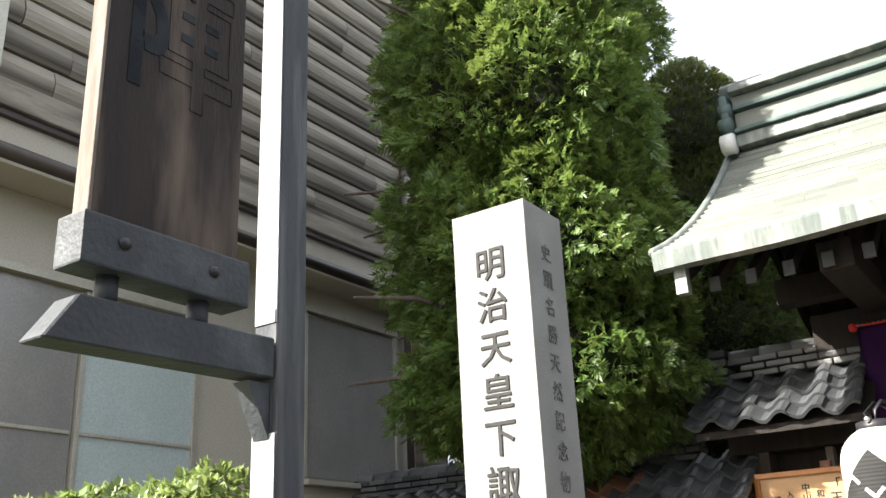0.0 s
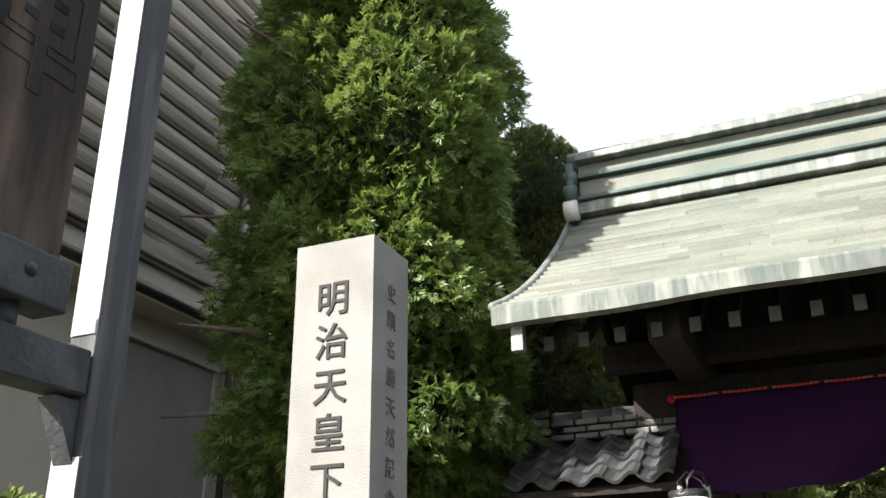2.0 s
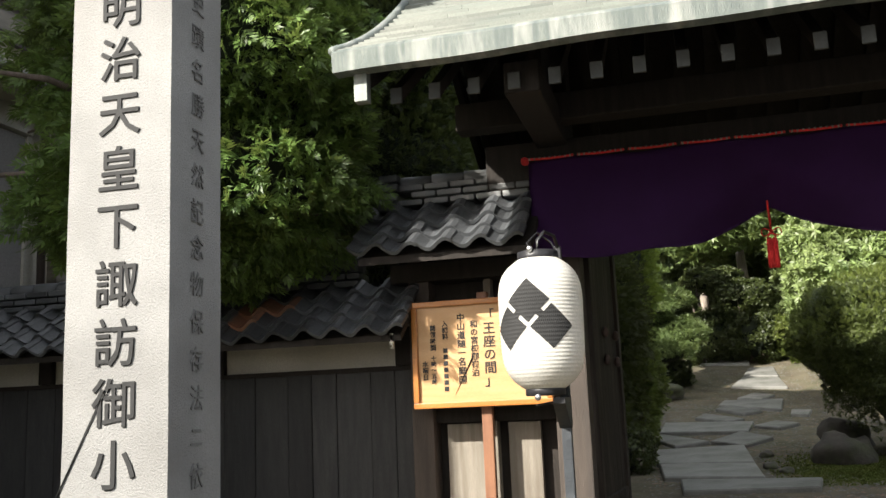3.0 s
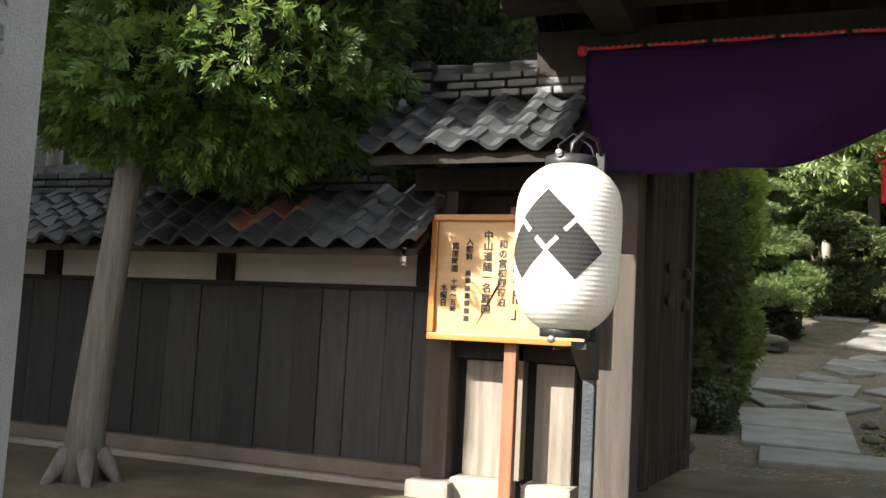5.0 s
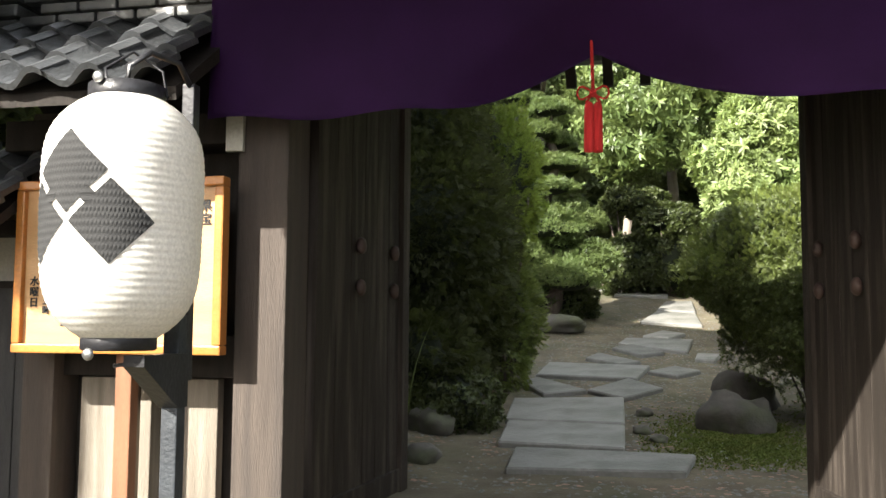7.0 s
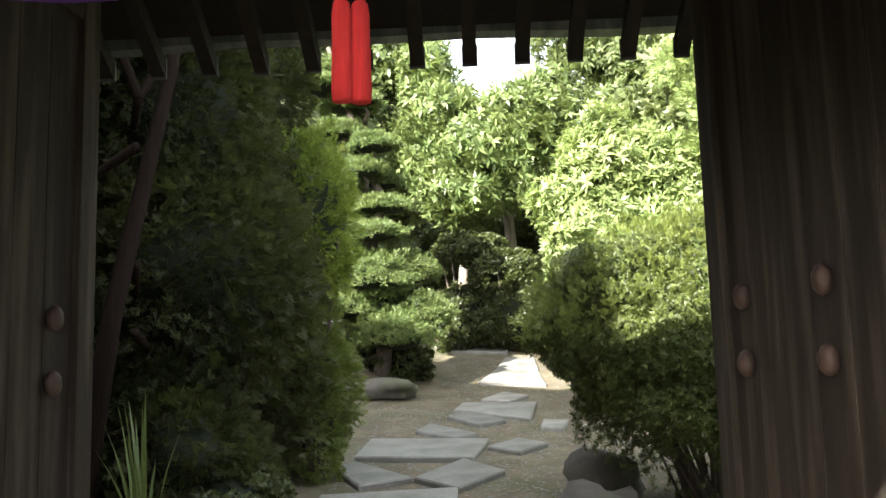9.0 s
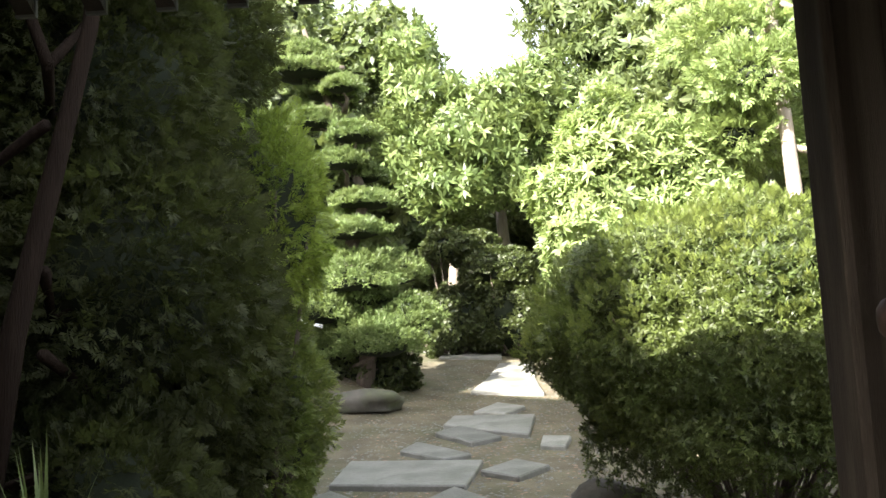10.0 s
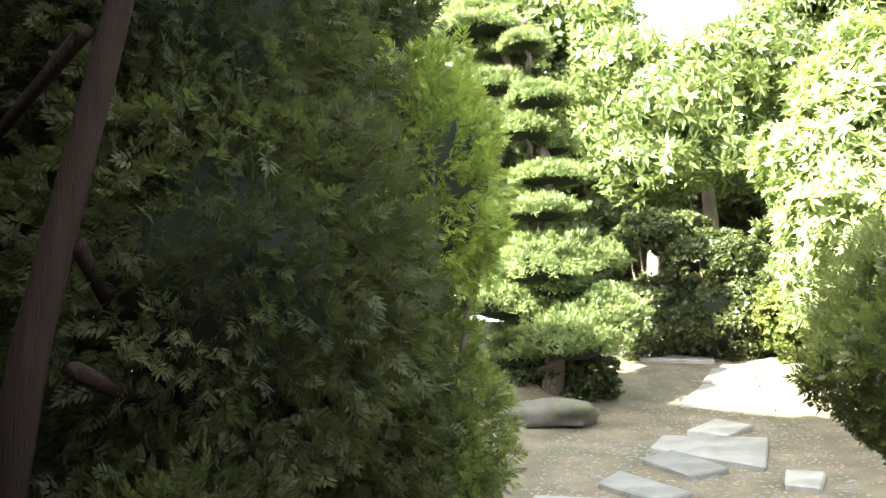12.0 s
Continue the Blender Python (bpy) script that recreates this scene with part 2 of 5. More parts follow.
def tube(name, path, radii, mat, parent=None, sides=8, label="", wob=0.0, smooth=True):
    """A round bar along points, with a radius at each."""
    bm = bmesh.new()
    rings = []
    path = [Vector(p) for p in path]
    if not isinstance(radii, (list, tuple)):
        radii = [radii] * len(path)
    for i, p in enumerate(path):
        d = (path[min(i + 1, len(path) - 1)] - path[max(i - 1, 0)]).normalized()
        u = d.orthogonal().normalized() if abs(d.z) > 0.9 else d.cross(Vector((0, 0, 1))).normalized()
        if abs(d.z) > 0.9:
            u = (Vector((1, 0, 0)) - d * d.x).normalized()
        v = d.cross(u)
        ring = []
        for k in range(sides):
            a = 2 * math.pi * k / sides
            r = radii[i] * (1 + wob * math.sin(3 * a + i) * 0.5 + wob * (random.random() - 0.5))
            ring.append(bm.verts.new(p + (u * math.cos(a) + v * math.sin(a)) * r))
        rings.append(ring)
    for r0, r1 in zip(rings, rings[1:]):
        for k in range(sides):
            bm.faces.new((r0[k], r0[(k + 1) % sides], r1[(k + 1) % sides], r1[k]))
    bm.faces.new(rings[0][::-1]), bm.faces.new(rings[-1])
    bmesh.ops.recalc_face_normals(bm, faces=bm.faces)
    return link(name, bm, mat, parent, label, smooth)


def lathe(name, prof, at, mat, parent=None, sides=40, label="", smooth=True):
    return tube(name, [(at[0], at[1], at[2] + z) for r, z in prof], [r for r, z in prof], mat, parent, sides, label, 0, smooth)


def blob(name, c, r, mat, parent=None, rough=0.25, level=3, label="", flat=None, seed=0):
    """A weathered lump: an icosphere pushed about by noise."""
    bm = bmesh.new()
    bmesh.ops.create_icosphere(bm, subdivisions=level, radius=1)
    for v in bm.verts:
        d = 1 + rough * noise.noise(v.co * 1.3 + Vector((seed, seed * 2.1, 0))) + rough * 0.4 * noise.noise(v.co * 4 + Vector((seed, 0, 0)))
        v.co = Vector((v.co.x * r[0], v.co.y * r[1], v.co.z * r[2])) * d
        if flat is not None:
            v.co.z = max(v.co.z, flat)
        v.co += Vector(c)
    return link(name, bm, mat, parent, label, True)


def writing(body, size, mat, parent, m, name="lettering", bold=0.0, depth=0.003, line=1.0, sx=1.0):
    cu = bpy.data.curves.new(name, "FONT")
    cu.body, cu.size, cu.extrude, cu.offset = body, size, depth, bold
    cu.align_x, cu.align_y, cu.space_line = "CENTER", "TOP", line
    cu.resolution_u = 2
    tmp = new("tmp", cu)
    bpy.context.view_layer.update()
    me = bpy.data.meshes.new_from_object(tmp.evaluated_get(bpy.context.evaluated_depsgraph_get()))
    bpy.data.objects.remove(tmp)
    bpy.data.curves.remove(cu)
    me.materials.clear()
    me.materials.append(M[mat])
    me.transform(m @ Matrix.Diagonal((sx, 1, 1, 1)))
    ob = new(name, me)
    ob.parent = parent
    return ob


def column(chars, size, mat, parent, m, inv, line=1.0, name="character", **kw):
    """Upright writing, one character under another, each a part."""
    for k, ch in enumerate(chars):
        o = writing(ch, size, mat, parent, m @ Matrix.Translation((0, -k * size * line, 0)), name, **kw)
        o.matrix_parent_inverse = inv


# ---- leaves ----
def diamond(length, width, yaw, tilt, base=(0, 0, 0)):
    """One folded leaf of two triangles a side of its rib."""
    m = Matrix.Translation(base) @ Matrix.Rotation(yaw, 4, "Z") @ Matrix.Rotation(tilt, 4, "Y")
    return [m @ Vector(p) for p in ((0, 0, 0), (length * 0.45, width / 2, 0.12 * width), (length, 0, 0), (length * 0.45, -width / 2, 0.12 * width))]


def spray(kind):
    rnd = random.Random(7)
    out = []
    if kind == "frond":
        for k in range(7):
            s = k / 6
            side = (1 if k % 2 else -1) * (0.95 - 0.4 * s)
            out.append(diamond(0.6 - 0.22 * s, 0.15, side, -0.3 + 0.5 * s, (0.55 * s, 0, 0.1 * s)))
        out.append(diamond(0.55, 0.14, 0, 0.3, (0.5, 0, 0.08)))
    elif kind == "needle":
        for k in range(11):
            out.append(diamond(rnd.uniform(0.7, 1.0), 0.09, rnd.uniform(0, 6.28), -rnd.uniform(0.3, 1.45)))
    elif kind == "long":
        for k in range(7):
            out.append(diamond(rnd.uniform(0.7, 1.1), 0.24, k * 0.9 + rnd.uniform(-0.3, 0.3), rnd.uniform(-0.7, 0.5)))
    else:
        for k in range(7):
            out.append(diamond(rnd.uniform(0.5, 0.9), 0.36, k * 0.9 + rnd.uniform(-0.3, 0.3), -rnd.uniform(0.1, 1.1)))
    return np.array([[tuple(p) for p in leaf] for leaf in out])


SPRAYS = {k: spray(k) for k in ("frond", "needle", "long", "round")}


def foliage(name, pts, nrm, size, kind, mat, parent, seed=1, droop=0.0, label="", turn=0.7):
    """Many small sprays of leaves, one at each point, turned outward: x of a spray along its normal for fronds, z for tufts."""
    rg = np.random.default_rng(seed)
    pts, nrm = np.asarray(pts, float), np.asarray(nrm, float)
    nrm = nrm + rg.normal(0, turn * 0.5, nrm.shape)
    nrm[:, 2] -= droop
    nrm /= np.linalg.norm(nrm, axis=1)[:, None] + 1e-9
    other = rg.normal(0, 1, nrm.shape)
    u = np.cross(nrm, other)
    u /= np.linalg.norm(u, axis=1)[:, None] + 1e-9
    w = np.cross(nrm, u)
    base = SPRAYS[kind]
    leaf, _, _ = base.shape
    flat = base.reshape(-1, 3)
    s = size * rg.uniform(0.6, 1.35, len(pts))
    if kind == "frond":
        e = (nrm, u, w)
    else:
        e = (u, w, nrm)
    v = pts[:, None, :] + s[:, None, None] * (flat[None, :, 0, None] * e[0][:, None] + flat[None, :, 1, None] * e[1][:, None] + flat[None, :, 2, None] * e[2][:, None])
    v = v.reshape(-1, 3)
    count = len(pts) * leaf
    idx = np.arange(count * 4).reshape(-1, 4)
    me = bpy.data.meshes.new(name)
    me.vertices.add(len(v))
    me.vertices.foreach_set("co", v.ravel())
    me.loops.add(count * 4)
    me.loops.foreach_set("vertex_index", idx.ravel().astype(np.int32))
    me.polygons.add(count)
    me.polygons.foreach_set("loop_start", (np.arange(count) * 4).astype(np.int32))
    me.update(calc_edges=True)
    me.materials.append(M[mat])
    ob = new(name, me)
    ob.parent = parent
    return tagged(ob, label)


def lumps(c, r, n, seed=1, low=-1.0, rough=0.25, freq=1.6, depth=0.3, clump=0.0):
    """Points and normals in the outer layer of an uneven ellipsoid."""
    rg = np.random.default_rng(seed)
    d = rg.normal(0, 1, (n * 3, 3))
    d /= np.linalg.norm(d, axis=1)[:, None]
    d = d[d[:, 2] > low][:n]
    f = np.array([1 + rough * noise.noise(Vector(p) * freq + Vector((seed * 3.7, 0, 0))) + rough * 0.6 * noise.noise(Vector(p) * freq * 2.7 + Vector((0, seed, 0))) for p in d])
    keep = np.ones(len(d), bool)
    if clump:
        wide = np.array(r)
        g2 = np.array([noise.noise(Vector(p * wide) * clump + Vector((0, 0, seed * 5.3))) for p in d])
        f *= 1 + 0.1 * g2 / max(0.6, min(r)) * 1.6
        keep = g2 > -0.22 - 0.25 * rg.random(len(d))
    f *= 1 - depth * rg.random(len(d)) ** 2
    r = np.array(r)
    n_out = d / r
    n_out /= np.linalg.norm(n_out, axis=1)[:, None]
    return (np.array(c) + d * r * f[:, None])[keep], n_out[keep]


def crown_of(balls, density, seed, rough=0.3, low=-1.0, depth=0.3, clump=0.0):
    ps, ns = [], []
    for i, (c, r) in enumerate(balls):
        area = 4 * math.pi * ((r[0] * r[1]) ** 1.6 / 3 + (r[0] * r[2]) ** 1.6 / 3 + (r[1] * r[2]) ** 1.6 / 3) ** (1 / 1.6)
        p, q = lumps(c, r, max(30, int(area * density)), seed + i, low, rough, depth=depth, clump=clump)
        inside = np.zeros(len(p), bool)
        for j, (c2, r2) in enumerate(balls):
            if j != i:
                inside |= (((p - np.array(c2)) / (np.array(r2) * 0.58)) ** 2).sum(1) < 1
        ps.append(p[~inside]), ns.append(q[~inside])
    return np.concatenate(ps), np.concatenate(ns)


# ---- ground ----
PROFILE_Y = [-500, -30, 0, 7, 11, 13, 15, 17.6, 20, 21.5, 23, 25, 28, 31, 40, 500]
PROFILE_Z = [0, 0, 0, 0.2, 0.26, 0.35, 0.52, 0.78, 1.1, 1.3, 1.58, 2.05, 2.55, 2.85, 3.2, 3.2]


def gz(x, y):
    z = float(np.interp(y, PROFILE_Y, PROFILE_Z))
    if y > 11:
        z += 0.03 * noise.noise(Vector((x * 0.8, y * 0.8, 0))) + min(0.35, 0.12 * max(0, abs(x - 0.5) - 1.6))
        z += 0.5 * math.exp(-((x + 1.6) / 0.9) ** 2 - ((y - 23.2) / 1.8) ** 2)
    return z


def ground():
    xs = sorted(set([-600, -200, -80, -40] + list(np.arange(-20, 20.1, 0.4).round(2)) + [40, 80, 200, 600]))
    ys = sorted(set([-600, -200, -60, -20, -10] + list(np.arange(-5, 34.1, 0.4).round(2)) + [45, 80, 200, 600]))
    bm = bmesh.new()
    grid = [[bm.verts.new((x, y, gz(x, y))) for x in xs] for y in ys]
    for a, b in zip(grid, grid[1:]):
        for i in range(len(xs) - 1):
            bm.faces.new((a[i], a[i + 1], b[i + 1], b[i]))
    ob = link("ground", bm, "soil", None, "bare brown earth with moss and gravel", True)
    tagged(ob, category="ground", kind="structure")
    # unseen lane sheet, added dark so that less light bounces up
    bm = bmesh.new()
    ys = [-60, -20, 0, 2.5, 5.4]
    grid = [[bm.verts.new((x, y, gz(x, y) + 0.008)) for x in (-1.6, 0, 40)] for y in ys]
    for a, r in zip(grid, grid[1:]):
        for i in range(2):
            bm.faces.new((a[i], a[i + 1], r[i + 1], r[i]))
    tagged(link("road", bm, "asphalt"), "unseen dark asphalt lane, added to cut bounced light", "road", kind="structure")


ground()


# ---- the gate ----
GX0, GX1 = -1.31, 2.1          # outer faces of the main posts
CX = 0.38                      # middle of the gate
EAVE_Y, EAVE_Z, RIDGE_Y, RIDGE_Z, BACK_Y = 6.2, 3.58, 8.25, 5.2, 11.1
RX0, RX1 = -2.37, 3.13


def roof_z(s):
    """Height of the roof's face from the eave (0) to the ridge (1): a hollow curve."""
    return EAVE_Z + (RIDGE_Z - EAVE_Z) * (0.62 * s + 0.38 * s * s)


def gate():
    g = thing("gate", "dark timber temple-style gate with a grey-green copper roof, doors standing open", "gate", (CX, 8.2, 0.2))
    inv = Matrix.Translation((-CX, -8.2, -0.2))

    def mine(ob):
        ob.matrix_parent_inverse = inv
        return ob

    for x0, x1, tone in ((-1.31, -1.05, "post"), (1.8, 2.1, "post")):
        p = mine(box("post", (x0, 8.04, 0.28), (x1, 8.34, 3.3), tone, g, 0.012, "weathered square timber post"))
        mine(box("post_base", (x0 - 0.07, 7.97, 0.12), (x1 + 0.07, 8.41, 0.29), "rock", g, 0.03, "grey stone base"))
    for k, (dx, z) in enumerate(((0.09, 2.2), (0.14, 1.98), (0.06, 1.75), (0.13, 1.5), (0.08, 1.22), (0.15, 0.98), (0.07, 0.76))):
        mine(blob("gouge", (1.8 + dx, 8.04, z), (0.018, 0.003, 0.045), "darkwood", g, 0.3, 2, "dark worn gouge", None, k))
    for x0, x1 in ((-1.42, -1.24), (1.92, 2.12)):
        mine(box("rear_post", (x0, 9.95, 0.28), (x1, 10.15, 3.1), "darkwood", g, 0.01))
    mine(box("lintel", (-1.75, 7.98, 2.95), (2.5, 8.4, 3.36), "darkwood", g, 0.015))
    mine(box("upper_beam", (-1.9, 7.6, 3.4), (2.65, 7.8, 3.62), "darkwood", g, 0.015))
    mine(box("rear_beam", (-1.75, 9.95, 3.36), (2.5, 10.13, 3.54), "darkwood", g, 0.015))
    mine(box("ridge_beam", (-2.1, 8.13, 4.55), (2.86, 8.37, 4.85), "darkwood", g, 0.015))
    for x in (-1.2, 1.95):
        mine(box("cross_beam", (x - 0.12, 6.6, 3.3), (x + 0.12, 10.2, 3.52), "darkwood", g, 0.015))
        mine(box("king_post", (x - 0.13, 8.1, 3.52), (x + 0.13, 8.4, 4.56), "darkwood", g, 0.01))
    mine(box("gable_board", (-1.24, 7.5, 3.5), (-1.18, 9.1, 4.15), "darkwood", g, 0.004))
    mine(box("threshold", (-1.05, 8.1, 0.2), (1.8, 8.3, 0.3), "darkwood", g, 0.01))

    # roof: curved slabs, courses of copper plates laid over one another
    steps = 22
    for side in (0, 1):
        ends = (EAVE_Y, RIDGE_Y) if side == 0 else (BACK_Y, RIDGE_Y)
        bm = bmesh.new()
        for k in range(steps):
            s0, s1 = k / steps, (k + 1) / steps
            y0, y1 = ends[0] + (ends[1] - ends[0]) * s0, ends[0] + (ends[1] - ends[0]) * s1
            z0, z1 = roof_z(s0), roof_z(s1)
            inset = 0.16 * s0 ** 0.6
            lift = 0.026
            offs = random.random()
            xs = [RX0 + inset] + [x for x in np.arange(RX0 + inset + 0.2 + 0.5 * offs, RX1 - inset - 0.2, 0.62)] + [RX1 - inset]
            for xa, xb in zip(xs, xs[1:]):
                j = random.uniform(0, 0.004)
                q = [(xa + 0.001, y0, z0 + lift + j), (xb - 0.001, y0, z0 + lift + j), (xb - 0.001, y1, z1 + j * 0.3), (xa + 0.001, y1, z1 + j * 0.3)]
                top = [bm.verts.new(p) for p in q]
                low = [bm.verts.new((p[0], p[1], p[2] - 0.03)) for p in q]
                bm.faces.new(top)
                for i in range(4):
                    bm.faces.new((top[i], low[i], low[(i + 1) % 4], top[(i + 1) % 4]))
        bmesh.ops.recalc_face_normals(bm, faces=bm.faces)
        sh = mine(link("copper_roof", bm, "copper", g, "grey-green copper plate roofing in courses"))
        tagged(sh, kind="stuff")
        # boards under the copper
        prof = [(ends[0] + (ends[1] - ends[0]) * s, roof_z(s) - 0.04) for s in np.linspace(0, 1, 9)]
        under = [(y, z - 0.07) for y, z in prof][::-1]
        mine(prism("roof_deck", prof + under, "x", RX0 + 0.3, RX1 - 0.3, "darkwood", g))
        # thick eave edge in folded copper, wavering a little
        bm = bmesh.new()
        n = 60
        rows = []
        yy = ends[0]
        out = -1 if side == 0 else 1
        for i in range(n + 1):
            x = RX0 + (RX1 - RX0) * i / n
            sag = 0.012 * math.sin(x * 3.1) * math.sin(x * 1.3) - 0.02 * (abs(x - CX) / 2.75) ** 3 
            rows.append([bm.verts.new(p) for p in ((x, yy + out * 0.0, roof_z(0) + 0.03 + sag * 0.4), (x, yy + out * 0.03, roof_z(0) - 0.0 + sag * 0.4), (x, yy + out * 0.012, roof_z(0) - 0.115 + sag),
                                                  (x, yy - out * 0.10, roof_z(0) - 0.115 + sag), (x, yy - out * 0.12, roof_z(0) + 0.05))])
        for a, b in zip(rows, rows[1:]):
            for i in range(4):
                bm.faces.new((a[i], a[i + 1], b[i + 1], b[i]))
            bm.faces.new((a[4], a[0], b[0], b[4]))
        bm.faces.new(rows[0]), bm.faces.new(rows[-1][::-1])
        bmesh.ops.recalc_face_normals(bm, faces=bm.faces)
        mine(link("eave_edge", bm, "copperedge", g, "folded pale copper eave edge with streaks"))
        # rafters
        bm0 = None
        for i in range(19):
            x = RX0 + 0.32 + i * 0.27
            y0 = ends[0] - out * 0.35
            y1 = RIDGE_Y
            za, zb = roof_z(0.1) - 0.27 - 0.12 * side, roof_z(1) - 0.35
            pts = [(y0, za), (y0, za - 0.09), (y1, zb - 0.09), (y1, zb)]
            mid = (y0 * 0.5 + y1 * 0.5, roof_z(0.55) - 0.33)
            pts = [(y0, za), (y0, za - 0.1), (mid[0], mid[1] - 0.1), (y1, zb - 0.1), (y1, zb), mid]
            r = mine(prism("rafter", pts, "x", x - 0.035, x + 0.035, "darkwood", g))
            cap = mine(box("rafter_end", (x - 0.04, y0 + out * 0.012, za - 0.105), (x + 0.04, y0 - out * 0.01, za + 0.005), "endgrain", g, 0.003, "grey painted rafter end"))
    # barge boards and the verge roll
    for x, sx in ((RX0 + 0.16, 1), (RX1 - 0.16, -1)):
        for side in (0, 1):
            e = (EAVE_Y, RIDGE_Y) if side == 0 else (BACK_Y, RIDGE_Y)
            top = [(e[0] + (e[1] - e[0]) * s, roof_z(s) - 0.1) for s in np.linspace(0.05, 1, 9)]
            mine(prism("barge_board", top + [(y, z - 0.2) for y, z in top][::-1], "x", x - 0.03, x + 0.03, "darkwood", g))
            mine(box("barge_tip", (x - 0.045, top[0][0] - 0.03, top[0][1] - 0.27), (x + 0.045, top[0][0] + 0.05, top[0][1] - 0.02), "copperedge", g, 0.004))
            path = [(x - sx * (0.16 - 0.16 * s ** 0.6) , e[0] + (e[1] - e[0]) * s, roof_z(s) + 0.015) for s in np.linspace(0, 1, 12)]
            mine(tube("verge_roll", path, 0.035, "copperedge", g, 8, "darker copper roll along the verge"))
    # ridge: stacked mouldings, a cap and end ornaments
    a, b = RX0 + 0.27, RX1 - 0.27
    for z0, z1, w, mat in ((5.08, 5.2, 0.25, "copperedge"), (5.21, 5.25, 0.29, "verdigris"), (5.26, 5.45, 0.19, "copper"), (5.46, 5.5, 0.25, "verdigris"), (5.51, 5.62, 0.2, "copper"), (5.63, 5.7, 0.3, "copperedge")):
        mine(box("ridge_course", (a, RIDGE_Y - w, z0), (b, RIDGE_Y + w, z1), mat, g, 0.012))
    mine(tube("ridge_cap", [(a - 0.12, RIDGE_Y, 5.72), (b + 0.12, RIDGE_Y, 5.72)], 0.14, "copperedge", g, 12))
    for x, s in ((a, -1), (b, 1)):
        o = mine(box("ridge_end", (x + s * 0.02, RIDGE_Y - 0.3, 5.0), (x + s * 0.1, RIDGE_Y + 0.3, 5.62), "verdigris", g, 0.02, "blue-green copper end ornament"))
        for dy in (-0.3, 0.3):
            mine(tube("scroll", [(x + s * 0.0, RIDGE_Y + dy, 5.1), (x + s * 0.12, RIDGE_Y + dy, 5.1)], 0.1, "white", g, 12, "white painted scroll"))
            mine(tube("scroll", [(x + s * 0.0, RIDGE_Y + dy * 0.9, 5.3), (x + s * 0.12, RIDGE_Y + dy * 0.9, 5.3)], 0.08, "verdigris", g, 12))
            mine(tube("scroll", [(x + s * 0.0, RIDGE_Y + dy * 0.8, 5.47), (x + s * 0.12, RIDGE_Y + dy * 0.8, 5.47)], 0.07, "verdigris", g, 12))
    # open door leaves, with frames, boards and nail covers
    for s, xh, xe in ((-1, -1.06, -0.95), (1, 1.82, 1.61)):
        leaf = mine(thing("door_leaf", "dark plank door leaf standing open", ""))
        leaf.parent = g
        y0, y1 = 8.36, 9.86
        ang = math.atan2(xe - xh, y1 - y0)
        m = Matrix.Translation((xh, y0, 0)) @ Matrix.Rotation(-ang, 4, "Z")
        leaf.matrix_parent_inverse = inv

        def leafbox(name, lo, hi, mat, bevel=0.006):
            o = box(name, lo, hi, mat, leaf, bevel)
            o.data.transform(m)
            return o

        ln = y1 - y0
        for k in range(6):
            leafbox("board", (-0.02, 0.12 + k * (ln - 0.24) / 6, 0.45), (0.02, 0.116 + (k + 1) * (ln - 0.24) / 6, 3.25), "doorwood", 0.004)
        leafbox("stile", (-0.05, 0, 0.35), (0.05, 0.13, 3.3), "doorwood")
        leafbox("stile", (-0.05, ln - 0.13, 0.35), (0.05, ln, 3.3), "doorwood")
        for z in (0.36, 3.1):
            leafbox("rail", (-0.045, 0.131, z), (0.045, ln - 0.131, z + 0.14), "doorwood")
        for yy in (0.62, 1.2):
            for z in (1.63, 1.87):
                for q in (-1, 1):
                    o = blob("nail_cover", (q * 0.05, yy, z), (0.03, 0.038, 0.05), "nail", leaf, 0.05, 2, "domed brown nail cover")
                    o.data.transform(m)
    return g


gate()


